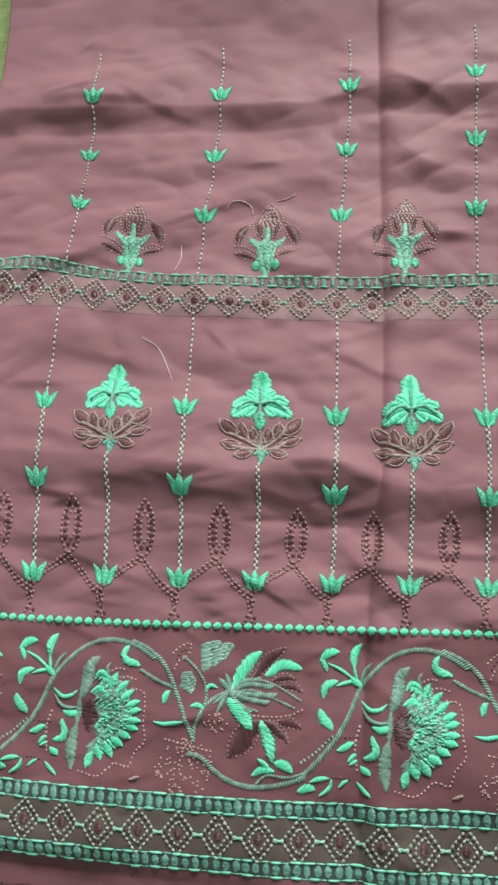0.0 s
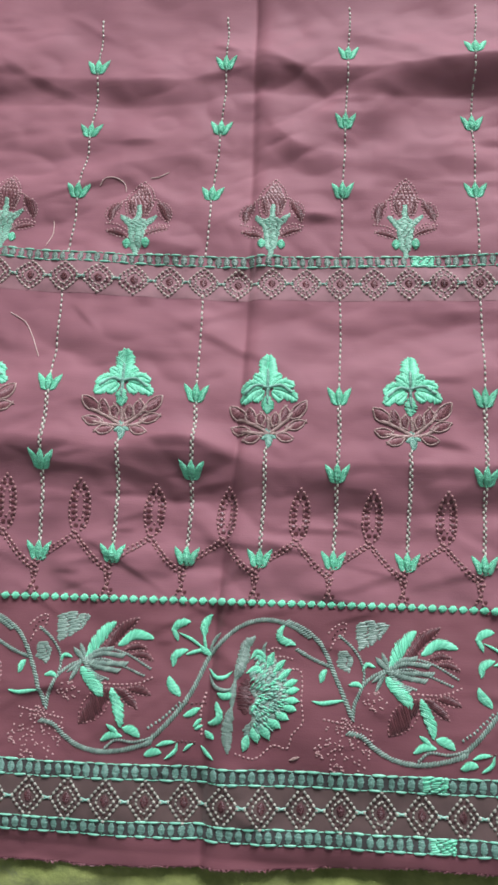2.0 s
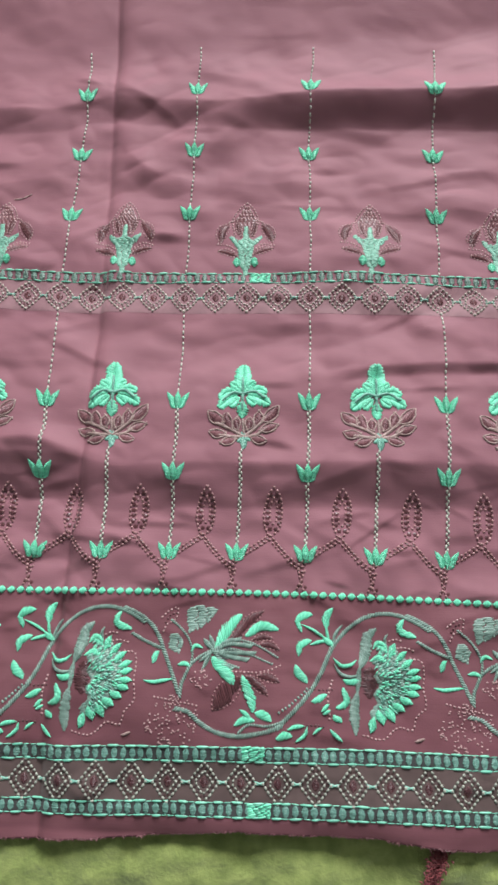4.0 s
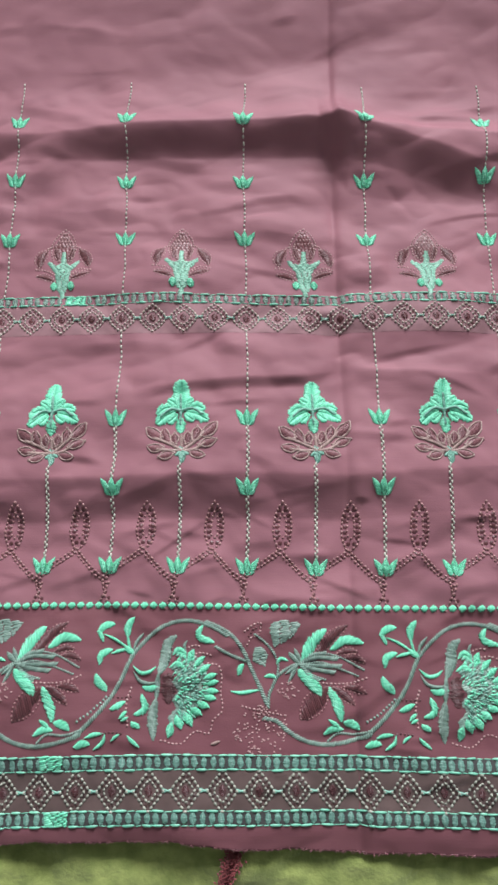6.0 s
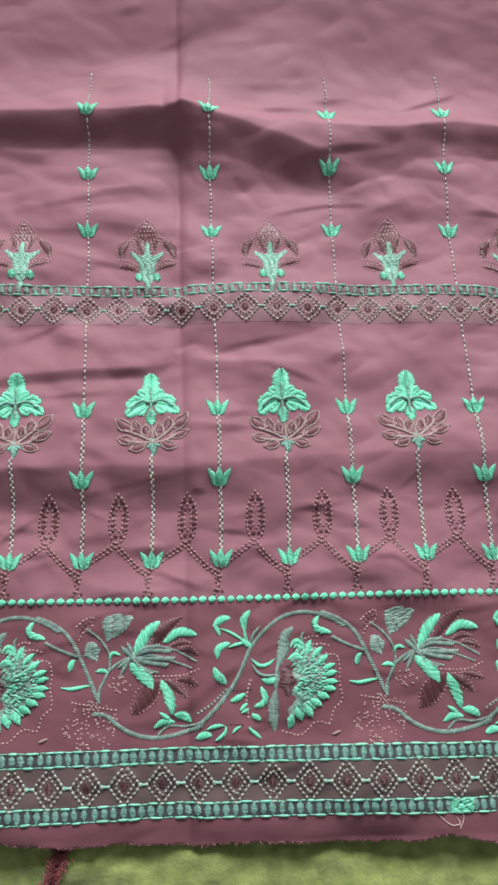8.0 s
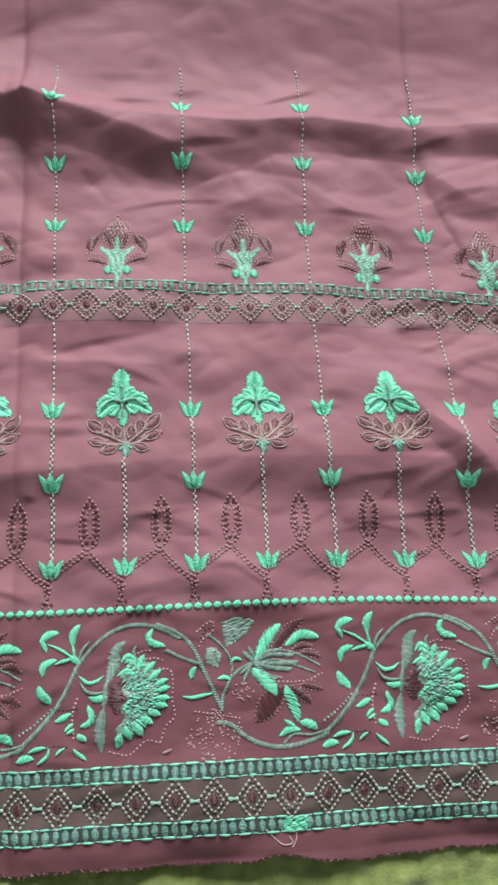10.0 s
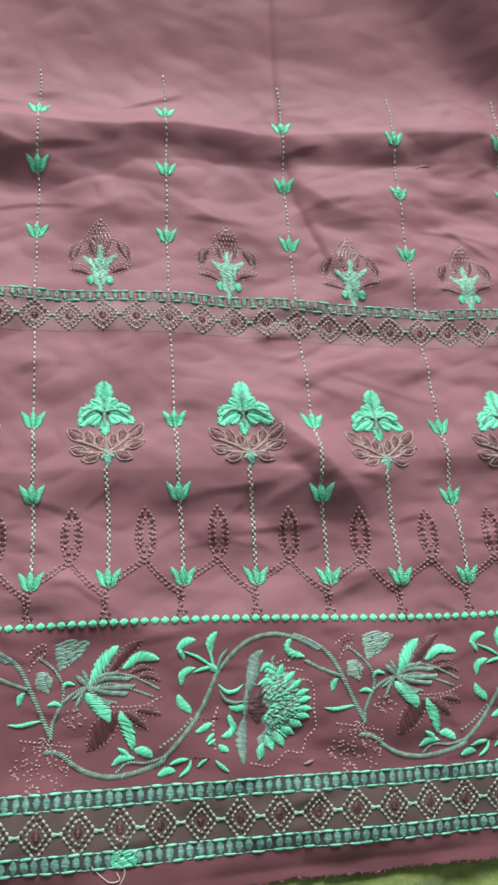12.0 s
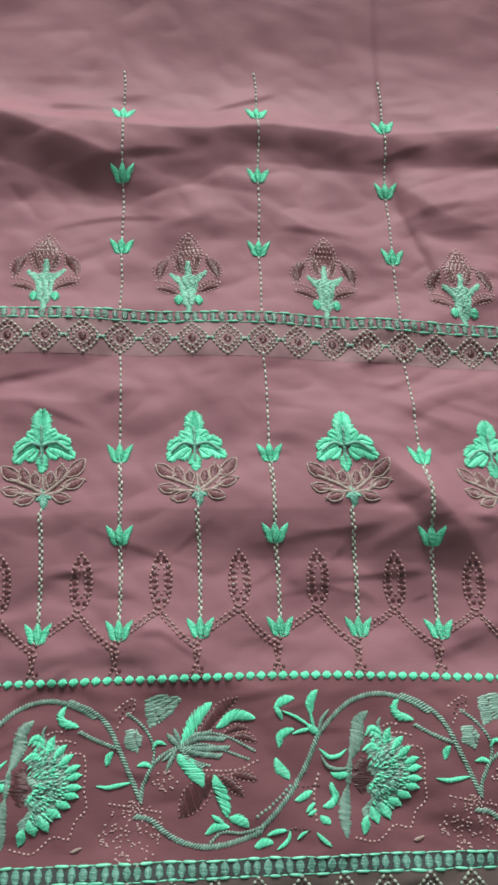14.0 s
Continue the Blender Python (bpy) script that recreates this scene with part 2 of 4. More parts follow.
    for amount, lattice, a, b in ((0.05, NOISE[3], 0.8, 1.5), (0.026, NOISE[0], 1.9, 3.1), (0.011, NOISE[1], 4.2, 6.0)):
        z = z + calm * amount * (np.sqrt(lattice(wu * a + 9, wv * b + 4) ** 2 + 0.004) - 0.36)
    # small random pleats
    rs = np.random.RandomState(21)
    for _ in range(330):
        cu, cv = rs.uniform(-0.8, 12), rs.uniform(-1.4, 5.2)
        half, tilt, hh = rs.uniform(0.12, 0.6), rs.normal(0, 0.28), rs.uniform(0.008, 0.027) * (0.35 if cv > 4.3 else 0.75)
        fa, ne, bend = rs.uniform(0.06, 0.2), rs.uniform(0.022, 0.06), rs.normal(0, 0.15)
        m = (np.abs(u - cu) < half) & (np.abs(v - cv) < 1.2)
        if m.any():
            du, dv = u[m] - cu, v[m] - cv
            z[m] += hh * (1 - (du / half) ** 2) ** 2 * ridge(dv - tilt * du - bend * du * du, fa, ne)
    # short sharp puckers round the dense embroidery
    for _ in range(210):
        cu, cv = rs.uniform(-0.8, 12), rs.uniform(-1.3, 1.0)
        half, tilt, hh = rs.uniform(0.07, 0.32), rs.normal(0, 0.3), rs.uniform(0.007, 0.018) * (1 if cv > 0 else 0.65)
        m = (np.abs(u - cu) < half) & (np.abs(v - cv) < 0.6)
        if m.any():
            du, dv = u[m] - cu, v[m] - cv
            z[m] += hh * (1 - (du / half) ** 2) ** 2 * ridge(dv - tilt * du, 0.09, rs.uniform(0.015, 0.035))
    # wavy hem
    z = z + np.clip((-1.3 - v) / 0.25, 0, 1) ** 2 * (0.05 * NOISE[3](u * 1.7 + 5, 0 * v) - 0.055)
    # the far corner is lifted away from the light to darken it
    d = (u - 10.15) * 0.77 + (v - 5.55) * 0.64
    z = z + 0.4 * np.tanh(0.75 * 0.08 * np.log1p(np.exp(np.clip(d / 0.08, -30, 60))) / 0.4)
    return z - 0.09


# drift of the pattern on the cloth: dx, dy in hundredths of a spacing, row by row up the cloth
DRIFT_U = (0, 2, 4, 6, 8, 10)
DRIFT_V = (-1.2, 0.0, 1.3, 2.6, 4.0)
DRIFT_X = (
    (0.5, 0.2, -0.9, -0.8, -1.3, 1.1),
    (-1.6, 1.4, -1.7, 1.4, 2.6, 10.9),
    (-8.7, 3.5, -1.9, 1.7, 0.5, 3.2),
    (-5.6, -0.0, -2.0, -0.7, 0.0, 0.9),
    (-0.6, 7.0, -7.4, -1.1, 2.5, -0.0),
)
DRIFT_Y = (
    (-6.5, -6.7, -0.5, 0.1, -2.9, -4.6),
    (-6.3, 0.7, 2.8, -0.3, 2.0, -6.7),
    (6.7, -5.2, -1.3, 0.3, 1.1, -6.8),
    (4.4, 3.0, 6.7, 4.6, 5.6, -6.5),
    (-7.3, -0.9, 3.1, -3.8, 9.1, -9.3),
)


def flat(u, v):
    """The pattern's point (u, v) as it lies in the plane, in spacings."""
    x, y = u + 0 * v, v + 0 * u
    for j, cv in enumerate(DRIFT_V):
        for i, cu in enumerate(DRIFT_U):
            w = bell(u, v, cu, cv, 1.5, 1.0)
            x, y = x + 0.01 * DRIFT_X[j][i] * w, y + 0.01 * DRIFT_Y[j][i] * w
    y = y + 0.24 * bell(u, v, -0.4, 2.9, 0.7, 0.75)
    return x, y


# the form, worked out once on a fine net
NET = 0.0125
NU, NV = np.arange(U0 - 0.1, U1 + 0.1, NET), np.arange(V0 - 0.1, V1 + 0.1, NET)
GU, GV = np.meshgrid(NU, NV)
GX, GY = flat(GU, GV)
GRID = np.stack([GX * P, GY * P, height(GX, GY) * P], -1)
GN = np.cross(np.gradient(GRID, axis=1), np.gradient(GRID, axis=0))
GN /= np.linalg.norm(GN, axis=-1, keepdims=True)


def raised(u, v, h):
    """Points h metres above the cloth, along its normal. u, v in spacings."""
    a, b = (u - NU[0]) / NET, (v - NV[0]) / NET
    i, j = np.clip(a.astype(int), 0, len(NU) - 2), np.clip(b.astype(int), 0, len(NV) - 2)
    fa, fb = (a - i)[..., None], (b - j)[..., None]

    def pick(g):
        return (g[j, i] * (1 - fa) + g[j, i + 1] * fa) * (1 - fb) + (g[j + 1, i] * (1 - fa) + g[j + 1, i + 1] * fa) * fb

    return pick(GRID) + pick(GN) * h[..., None]


def mesh_object(name, verts, faces, mat, parent=None, label=""):
    """A smooth mesh of quads."""
    verts, faces = np.asarray(verts, np.float32), np.asarray(faces, np.int32)
    me = bpy.data.meshes.new(name)
    me.vertices.add(len(verts))
    me.vertices.foreach_set("co", verts.ravel())
    me.loops.add(faces.size)
    me.loops.foreach_set("vertex_index", faces.ravel())
    me.polygons.add(len(faces))
    me.polygons.foreach_set("loop_start", np.arange(0, faces.size, 4, dtype=np.int32))
    me.update(calc_edges=True)
    me.polygons.foreach_set("use_smooth", np.ones(len(faces), bool))
    me.materials.append(mat)
    ob = new(name, me)
    if parent:
        ob.parent = parent
    if label:
        tagged(ob, label)
    return ob


# ---- embroidery: every stitch is a short raised thread that follows the cloth ----
RNG = np.random.RandomState(5)
STATIONS = np.array([0.0, 0.22, 0.78, 1.0])
THICK = np.array([0.4, 1.0, 1.0, 0.4])


def stitches(rows):
    """Vertices (mm on the cloth, height mm) and faces of stitches given as rows x0, y0, x1, y1, width, height."""
    r = np.asarray(rows, float).reshape(-1, 6)
    n = len(r)
    d = r[:, 2:4] - r[:, :2]
    length = np.maximum(np.linalg.norm(d, axis=1, keepdims=True), 1e-6)
    side = np.stack([-d[:, 1], d[:, 0]], 1) / length
    mid = r[:, None, :2] + d[:, None, :] * STATIONS[None, :, None]
    half = 0.5 * r[:, 4, None] * THICK[None]
    rise = r[:, 5, None] * THICK[None]
    cols = []
    for s, z in ((-1, 0.5), (-0.45, 0.97), (0.45, 0.97), (1, 0.5)):
        xy = mid + side[:, None, :] * (half * s)[:, :, None]
        cols.append(np.concatenate([xy, (rise * z - 0.12)[:, :, None]], -1))
    v = np.stack(cols, 2).reshape(-1, 3)
    one = [[a * 4 + b, a * 4 + b + 1, a * 4 + b + 5, a * 4 + b + 4] for a in range(3) for b in range(3)]
    f = (np.array(one)[None] + (np.arange(n) * 16)[:, None, None]).reshape(-1, 4)[:, ::-1]
    return v, f


LABELS = {
    "tulip": "small mint green satin-stitched tulip",
    "stem": "pale sage chain-stitched stem",
    "leaf_spray": "mint green embroidered leaf spray above a lotus",
    "lotus_petal": "taupe outlined lotus petal",
    "petal_pad": "mauve padded petal centre",
    "palmette": "pale mint embroidered palmette",
    "bud": "round mint bud",
    "crown": "beaded mauve crown of dashes",
    "loop": "dusky rose openwork loop",
    "eyelet": "dark maroon eyelet stitches",
    "diamond": "taupe running-stitch diamond",
    "centre_pad": "small maroon padded centre",
    "chain_segment": "mint rails of ladder stitch",
    "bead": "pale mint stitched beads between the rails",
    "satin_dot": "raised mint satin-stitch dot",
    "vine_stem": "sage green rope-stitched vine",
    "sunflower": "pale mint embroidered sunflower heart",
    "petal": "mint satin-stitched petal",
    "leaf": "mint satin-stitched leaf",
    "hollow_petal": "maroon padded petal",
    "vein": "pale mint raised leaf veins",
    "petal_rib": "rose taupe ribs of the lotus",
    "calyx": "pale mint satin calyx",
    "crown_fill": "sparse dark rose stitches within the crown",
    "leaf_pad": "dark rose padded leaf",
    "flower_eye": "maroon eye of the sunflower",
    "arch": "small mint satin arches",
    "frayed_edge": "short frayed threads of the raw hem",
    "seed_head": "scattered mauve seed stitches",
}


# parts made of many separate tiny stitches
SEPARATE = {"stem", "frayed_edge", "diamond", "eyelet", "centre_pad", "crown", "loop", "arm", "foot", "bead", "chain_segment", "seed_head", "ray_stitches", "outline", "outline_leaf", "outline_curve", "leaf_outline", "crown_fill", "lotus_petal", "link", "palmette", "sunflower", "ragged_leaf", "flower_rib", "vein", "stamen", "vine_stem", "vine_branch", "vine_tendril", "petal_rib"}


def sew(name, rows, mat, at, parent, label=""):
    """Embroiders stitches at (u, v) of the cloth as one part."""
    v, f = stitches(rows)
    if at[0] + v[:, 0].min() / 65 < U0 + 0.03:
        return parent
    p = raised(at[0] + v[:, 0] / 65, at[1] + v[:, 1] / 65, v[:, 2] / 1000)
    ob = mesh_object(name, p, f, mat, parent)
    return tagged(ob, label or LABELS.get(name, ""), kind="stuff" if name in SEPARATE else "")


def spline(pts, step):
    """Even points and directions along a smooth curve through pts (mm)."""
    p = np.asarray(pts, float)
    if len(p) == 2:
        fine = p[0] + (p[1] - p[0]) * np.linspace(0, 1, 40)[:, None]
    else:
        q = np.vstack([2 * p[0] - p[1], p, 2 * p[-1] - p[-2]])
        out = []
        for i in range(1, len(q) - 2):
            t = np.linspace(0, 1, 24, endpoint=i == len(q) - 3)[:, None]
            a, b, c, d = q[i - 1], q[i], q[i + 1], q[i + 2]
            out.append(0.5 * (2 * b + (c - a) * t + (2 * a - 5 * b + 4 * c - d) * t * t + (3 * b - a - 3 * c + d) * t**3))
        fine = np.vstack(out)
    s = np.r_[0, np.cumsum(np.linalg.norm(np.diff(fine, axis=0), axis=1))]
    k = max(2, int(round(s[-1] / step)))
    w = np.linspace(0, s[-1], k + 1)
    xy = np.stack([np.interp(w, s, fine[:, i]) for i in (0, 1)], 1)
    tan = np.gradient(xy, axis=0)
    tan /= np.maximum(np.linalg.norm(tan, axis=1, keepdims=True), 1e-9)
    return xy, tan, w / s[-1]


def satin_rows(pts, width, ragged=0.10, slant=0.7, rise=0.6, step=0.42, blunt=0.55):
    xy, tan, w = spline(pts, step)
    nor = np.stack([-tan[:, 1], tan[:, 0]], 1)
    prof = np.clip(np.sin(np.pi * np.clip(w, 0.02, 0.98)), 0, 1) ** blunt
    rows = []
    for (x, y), t, nn, pr in zip(xy, tan, nor, prof):
        half = 0.5 * width * pr
        a = nn * half * (1 + ragged * RNG.uniform(-1, 1)) + t * half * slant
        b = -nn * half * (1 + ragged * RNG.uniform(-1, 1)) - t * half * slant
        rows.append((x + b[0], y + b[1], x + a[0], y + a[1], step * 1.5, (rise * 0.6 + rise * 0.7 * pr) * RNG.uniform(0.9, 1.1)))
    return rows


def leaf_rows(pts, width, ragged=0.12, rise=0.75, step=0.5, blunt=0.45, sweep=0.8):
    """Fishbone stitch: from the midrib out to both edges, swept towards the tip."""
    xy, tan, w = spline(pts, step)
    nor = np.stack([-tan[:, 1], tan[:, 0]], 1)
    prof = np.clip(np.sin(np.pi * np.clip(w, 0.03, 0.97)), 0, 1) ** blunt
    rows = []
    for (x, y), t, nn, pr in zip(xy, tan, nor, prof):
        half = 0.5 * width * pr
        for k in (-1, 1):
            g = half * (1 + ragged * RNG.uniform(-1, 1))
            e = nn * k * g + t * g * sweep * 0.6
            rows.append((x - t[0] * 0.3, y - t[1] * 0.3, x + e[0], y + e[1], step * 1.7, rise * RNG.uniform(0.85, 1.15)))
    return rows


def rope_rows(pts, width, rise=0.7, step=None, lean=0.9, thread=None):
    step = step or max(0.75, width * 0.42)
    xy, tan, w = spline(pts, step)
    nor = np.stack([-tan[:, 1], tan[:, 0]], 1)
    rows = []
    for (x, y), t, nn in zip(xy, tan, nor):
        k = 0.5 * width * RNG.uniform(0.88, 1.1)
        a = nn * k + t * k * lean
        rows.append((x - a[0], y - a[1], x + a[0], y + a[1], thread or step * 1.15, rise * RNG.uniform(0.85, 1.15)))
    return rows


def run_rows(pts, width, length=1.15, gap=0.75, rise=0.5):
    xy, tan, w = spline(pts, length + gap)
    rows = []
    for (x, y), t in zip(xy, tan):
        k = 0.5 * length * RNG.uniform(0.8, 1.15)
        jx, jy = RNG.uniform(-0.12, 0.12, 2)
        rows.append((x - t[0] * k + jx, y - t[1] * k + jy, x + t[0] * k + jx, y + t[1] * k + jy, width, rise))
    return rows


def fill_rows(poly, step=0.8, piece=2.6, rise=0.5, tilt=0.08):
    """Rows of short stitches across a polygon (mm)."""
    p = np.asarray(poly, float)
    q = np.roll(p, -1, axis=0)
    rows = []
    y = p[:, 1].min() + step / 2
    while y < p[:, 1].max():
        hit = sorted(a[0] + (y - a[1]) / (b[1] - a[1]) * (b[0] - a[0]) for a, b in zip(p, q) if (a[1] <= y) != (b[1] <= y))
        for x0, x1 in zip(hit[::2], hit[1::2]):
            x = x0 + RNG.uniform(-0.5, 0.3)
            while x < x1:
                e = min(x + piece * RNG.uniform(0.7, 1.3), x1 + RNG.uniform(-0.2, 0.6))
                if e - x > 0.4:
                    rows.append((x, y - tilt * (e - x), e, y + tilt * (e - x), step * 1.5, rise * RNG.uniform(0.8, 1.2)))
                x = e + 0.15
        y += step
    return rows


# ---- the setting: a plush blanket on the bed ----
BLANKET_Z = -0.0155


def blanket_relief(x, y):
    soft = np.clip((-0.085 - y) / 0.02, 0.25, 1)
    return soft * 0.0030 * NOISE[1](x * 38, y * 38) + soft * 0.0009 * NOISE[4](x * 85, y * 85) + soft * 0.0012 * NOISE[2](x * 190, y * 190) + 0.0004 * NOISE[3](x * 420, y * 420)


def build_blanket():
    xs = np.concatenate([np.linspace(-1.4, -0.25, 20), np.linspace(-0.22, 0.92, 300), np.linspace(0.95, 2.2, 20)])
    ys = np.concatenate([np.linspace(-1.5, -0.26, 16), np.linspace(-0.25, -0.07, 110), np.linspace(-0.06, 0.6, 60), np.linspace(0.62, 3.2, 26)])
    X, Y = np.meshgrid(xs, ys)
    Z = BLANKET_Z + blanket_relief(X, Y)
    w = len(xs)
    i = np.arange(len(ys) - 1)[:, None] * w + np.arange(w - 1)[None]
    ob = mesh_object("blanket", np.stack([X, Y, Z], -1).reshape(-1, 3), np.stack([i, i + 1, i + w + 1, i + w], -1).reshape(-1, 4), PLUSH)
    return tagged(ob, "lime green plush blanket lying under the cloth", "blanket", kind="structure")


def slab(name, x0, x1, y0, y1, z0, z1, label, category):
    v = [(x, y, z) for z in (z0, z1) for y in (y0, y1) for x in (x0, x1)]
    f = [(0, 2, 3, 1), (4, 5, 7, 6), (0, 1, 5, 4), (2, 6, 7, 3), (0, 4, 6, 2), (1, 3, 7, 5)]
    ob = mesh_object(name, v, f, PLASTER)
    ob.data.polygons.foreach_set("use_smooth", [False] * 6)
    return tagged(ob, label, category, kind="structure")


ROOM = (-1.4, 2.2, -1.5, 3.2, -0.05, 2.9)


# unseen walls and ceiling, added to shape the light; their dark grey limits bounce
def build_room():
    x0, x1, y0, y1, z0, z1 = ROOM
    a, b, c, d = WINDOW
    plain = "unseen plain grey wall added round the bed"
    slab("wall_west", x0 - 0.12, x0, y0, y1, z0, z1, plain, "wall")
    slab("wall_east", x1, x1 + 0.12, y0, y1, z0, z1, plain, "wall")
    slab("wall_south", x0 - 0.12, x1 + 0.12, y0 - 0.12, y0, z0, z1, plain, "wall")
    slab("wall_north_left", x0 - 0.12, a, y1, y1 + 0.12, z0, z1, plain, "wall")
    slab("wall_north_right", b, x1 + 0.12, y1, y1 + 0.12, z0, z1, plain, "wall")
    slab("wall_north_sill", a, b, y1, y1 + 0.12, z0, c, plain, "wall")
    slab("wall_north_lintel", a, b, y1, y1 + 0.12, d, z1, plain, "wall")
    slab("ceiling", x0 - 0.12, x1 + 0.12, y0 - 0.12, y1 + 0.12, z1, z1 + 0.1, "unseen plain grey ceiling added over the bed", "ceiling")


build_room()
blanket = build_blanket()


# ---- the cloth ----
cloth = new("embroidered_cloth")
tagged(cloth, "creased mauve cotton cloth with mint green embroidered border", "cloth")


def sheet(name, U, V, mat, label):
    """A piece of the cloth with its thickness."""
    top = raised(U, V, 0 * U).reshape(-1, 3)
    h, w = U.shape
    n = len(top)
    low = top - np.array([0, 0, 0.0005])
    i = np.arange(h - 1)[:, None] * w + np.arange(w - 1)[None]
    quad = np.stack([i, i + 1, i + w + 1, i + w], -1).reshape(-1, 4)
    rim = np.r_[np.arange(w), np.arange(1, h) * w + w - 1, (h - 1) * w + np.arange(w - 2, -1, -1), np.arange(h - 2, 0, -1) * w]
    nxt = np.roll(rim, -1)
    wall = np.stack([rim + n, nxt + n, nxt, rim], -1)
    return mesh_object(name, np.vstack([top, low]), np.vstack([quad, quad[:, ::-1] + n, wall]), mat, cloth, label)


SEAM = 0.035
us = np.linspace(U0, U1, 840)
foot = along(us, [-1, 0.8, 2.6, 3.5, 4.4, 5.5, 7.3, 7.55, 7.9, 8.4, 13], [-1.6, -1.6, -1.54, -1.48, -1.5, -1.55, -1.56, -1.52, -1.6, -1.58, -1.56])
foot = foot + 0.012 * NOISE[0](us * 2.3, 0 * us) + 0.012 * NOISE[1](us * 9, 0 * us)
rise = np.linspace(0, 1, 110)[:, None]
sheet("border_panel", np.repeat(us[None], 110, 0), foot[None] * (1 - rise) + SEAM * rise, BORDER, "lower part of the cloth, in a darker mauve")
vs = np.concatenate([np.linspace(SEAM, 5.6, 420), np.linspace(5.65, V1, 40)])
sheet("fabric_panel", *np.meshgrid(us, vs), FABRIC, "plain mauve cotton, creased and crumpled")



# ---- motifs ----
def tulip(at):
    rows = []
    for k in (-1, 1):
        rows += satin_rows([(k * 0.8, -3.9), (k * 2.4, -2.7), (k * 3.0, 0.3), (k * 5.3, 4.0)], 3.0, 0.06, -k * 0.35, 0.7, 0.3, blunt=0.7)
    rows += satin_rows([(0, -4.2), (0, -1.2), (0, 4.4)], 3.5, 0.06, 0.25, 1.1, 0.3, blunt=0.8)
    return sew("tulip", rows, MINT, at, cloth)


def column(u, v0, v1):
    pts = [(0, v0 * 65), (0.5, (v0 * 0.6 + v1 * 0.4) * 65), (0, v1 * 65)]
    if v0 > 1.5:
        rows = run_rows(pts, 0.95, 2.0, 0.75, 0.75)
    else:
        rows = run_rows([(x + 0.42, y) for x, y in pts], 0.95, 1.9, 0.85, 0.8)
        rows += run_rows([(x - 0.42, y - 1.4) for x, y in pts], 0.95, 1.9, 0.85, 0.8)
    sew("stem", rows, STEM, (u, 0), cloth)


def lotus(at):
    def q(pts):
        return [((x - 268) * 0.0903, (253 - y) * 0.1) for x, y in pts]

    rows = leaf_rows(q([(266, 250), (266, 180), (267, 98)]), 8.4, 0.16, blunt=0.5) + leaf_rows(q([(262, 232), (230, 205), (198, 190)]), 4.6, 0.2) + leaf_rows(q([(270, 232), (300, 202), (330, 184)]), 4.6, 0.2)
    for pts, w in (([(238, 240), (185, 232), (138, 262)], 4.8), ([(232, 250), (190, 268), (138, 308)], 5.6), ([(246, 262), (225, 282), (198, 302)], 4.2), ([(296, 240), (350, 222), (396, 236)], 4.8), ([(300, 250), (350, 262), (414, 292)], 5.6), ([(290, 262), (312, 278), (338, 294)], 4.2)):
        rows += leaf_rows(q(pts), w, 0.2)
    rows += satin_rows(q([(268, 280), (268, 318), (268, 358)]), 5.2, 0.25, 0.1, 0.7, blunt=0.45)
    head = sew("leaf_spray", rows, MINT, at, cloth)
    rows = []
    for pts in ([(265, 168), (266, 230), (267, 312)], [(262, 243), (210, 236), (160, 270)], [(270, 242), (330, 232), (384, 262)]):
        rows += rope_rows(q(pts), 1.2, rise=1.35, step=0.8, lean=1.6)
    sew("vein", rows, MINTSAGE, at, head)
    for pts, w in (([(172, 378), (125, 362), (82, 330)], 4.4), ([(180, 432), (135, 436), (92, 426)], 3.6), ([(238, 462), (195, 474), (156, 482)], 3.4), ([(216, 408), (188, 380), (178, 334)], 4.0), ([(246, 416), (238, 395), (240, 358)], 3.4), ([(378, 376), (425, 345), (464, 302)], 4.4), ([(368, 420), (415, 408), (462, 392)], 3.6), ([(318, 452), (360, 466), (402, 472)], 3.4), ([(336, 396), (356, 370), (360, 326)], 4.0), ([(298, 416), (308, 392), (310, 354)], 3.4)):
        pp, w = q(pts), w * 1.18
        petal = sew("petal_pad", satin_rows(pp, w * 0.8, 0.12, 0.2, 0.6), PAD, at, head)
        sew("lotus_petal", outline_rows(pp, w, 0.75), PETAL_EDGE, at, petal)
    rows = []
    for pts in ([(274, 446), (205, 412), (128, 384)], [(274, 452), (200, 448), (140, 440)], [(288, 446), (345, 405), (392, 360)], [(288, 452), (350, 440), (400, 410)], [(274, 372), (276, 400), (278, 430)]):
        rows += rope_rows(q(pts), 1.3, 0.8, 0.9, 1.4)
    sew("petal_rib", rows, PETAL_EDGE, at, head)
    rows = satin_rows(q([(278, 422), (280, 460), (278, 512)]), 3.9) + satin_rows(q([(280, 448), (262, 466), (246, 474)]), 2.2) + satin_rows(q([(280, 448), (298, 462), (314, 470)]), 2.2)
    sew("calyx", rows, MINTSAGE, at, head)


def outline_rows(pts, width, thread=0.8):
    """Back stitch round a leaf shape."""
    xy, tan, w = spline(pts, 0.5)
    nor = np.stack([-tan[:, 1], tan[:, 0]], 1)
    prof = 0.5 * width * np.sin(np.pi * w) ** 0.7
    return run_rows(xy[::3] + nor[::3] * prof[::3, None], thread, 2.4, -1.2, 0.75) + run_rows(xy[::3] - nor[::3] * prof[::3, None], thread, 2.4, -1.2, 0.75)


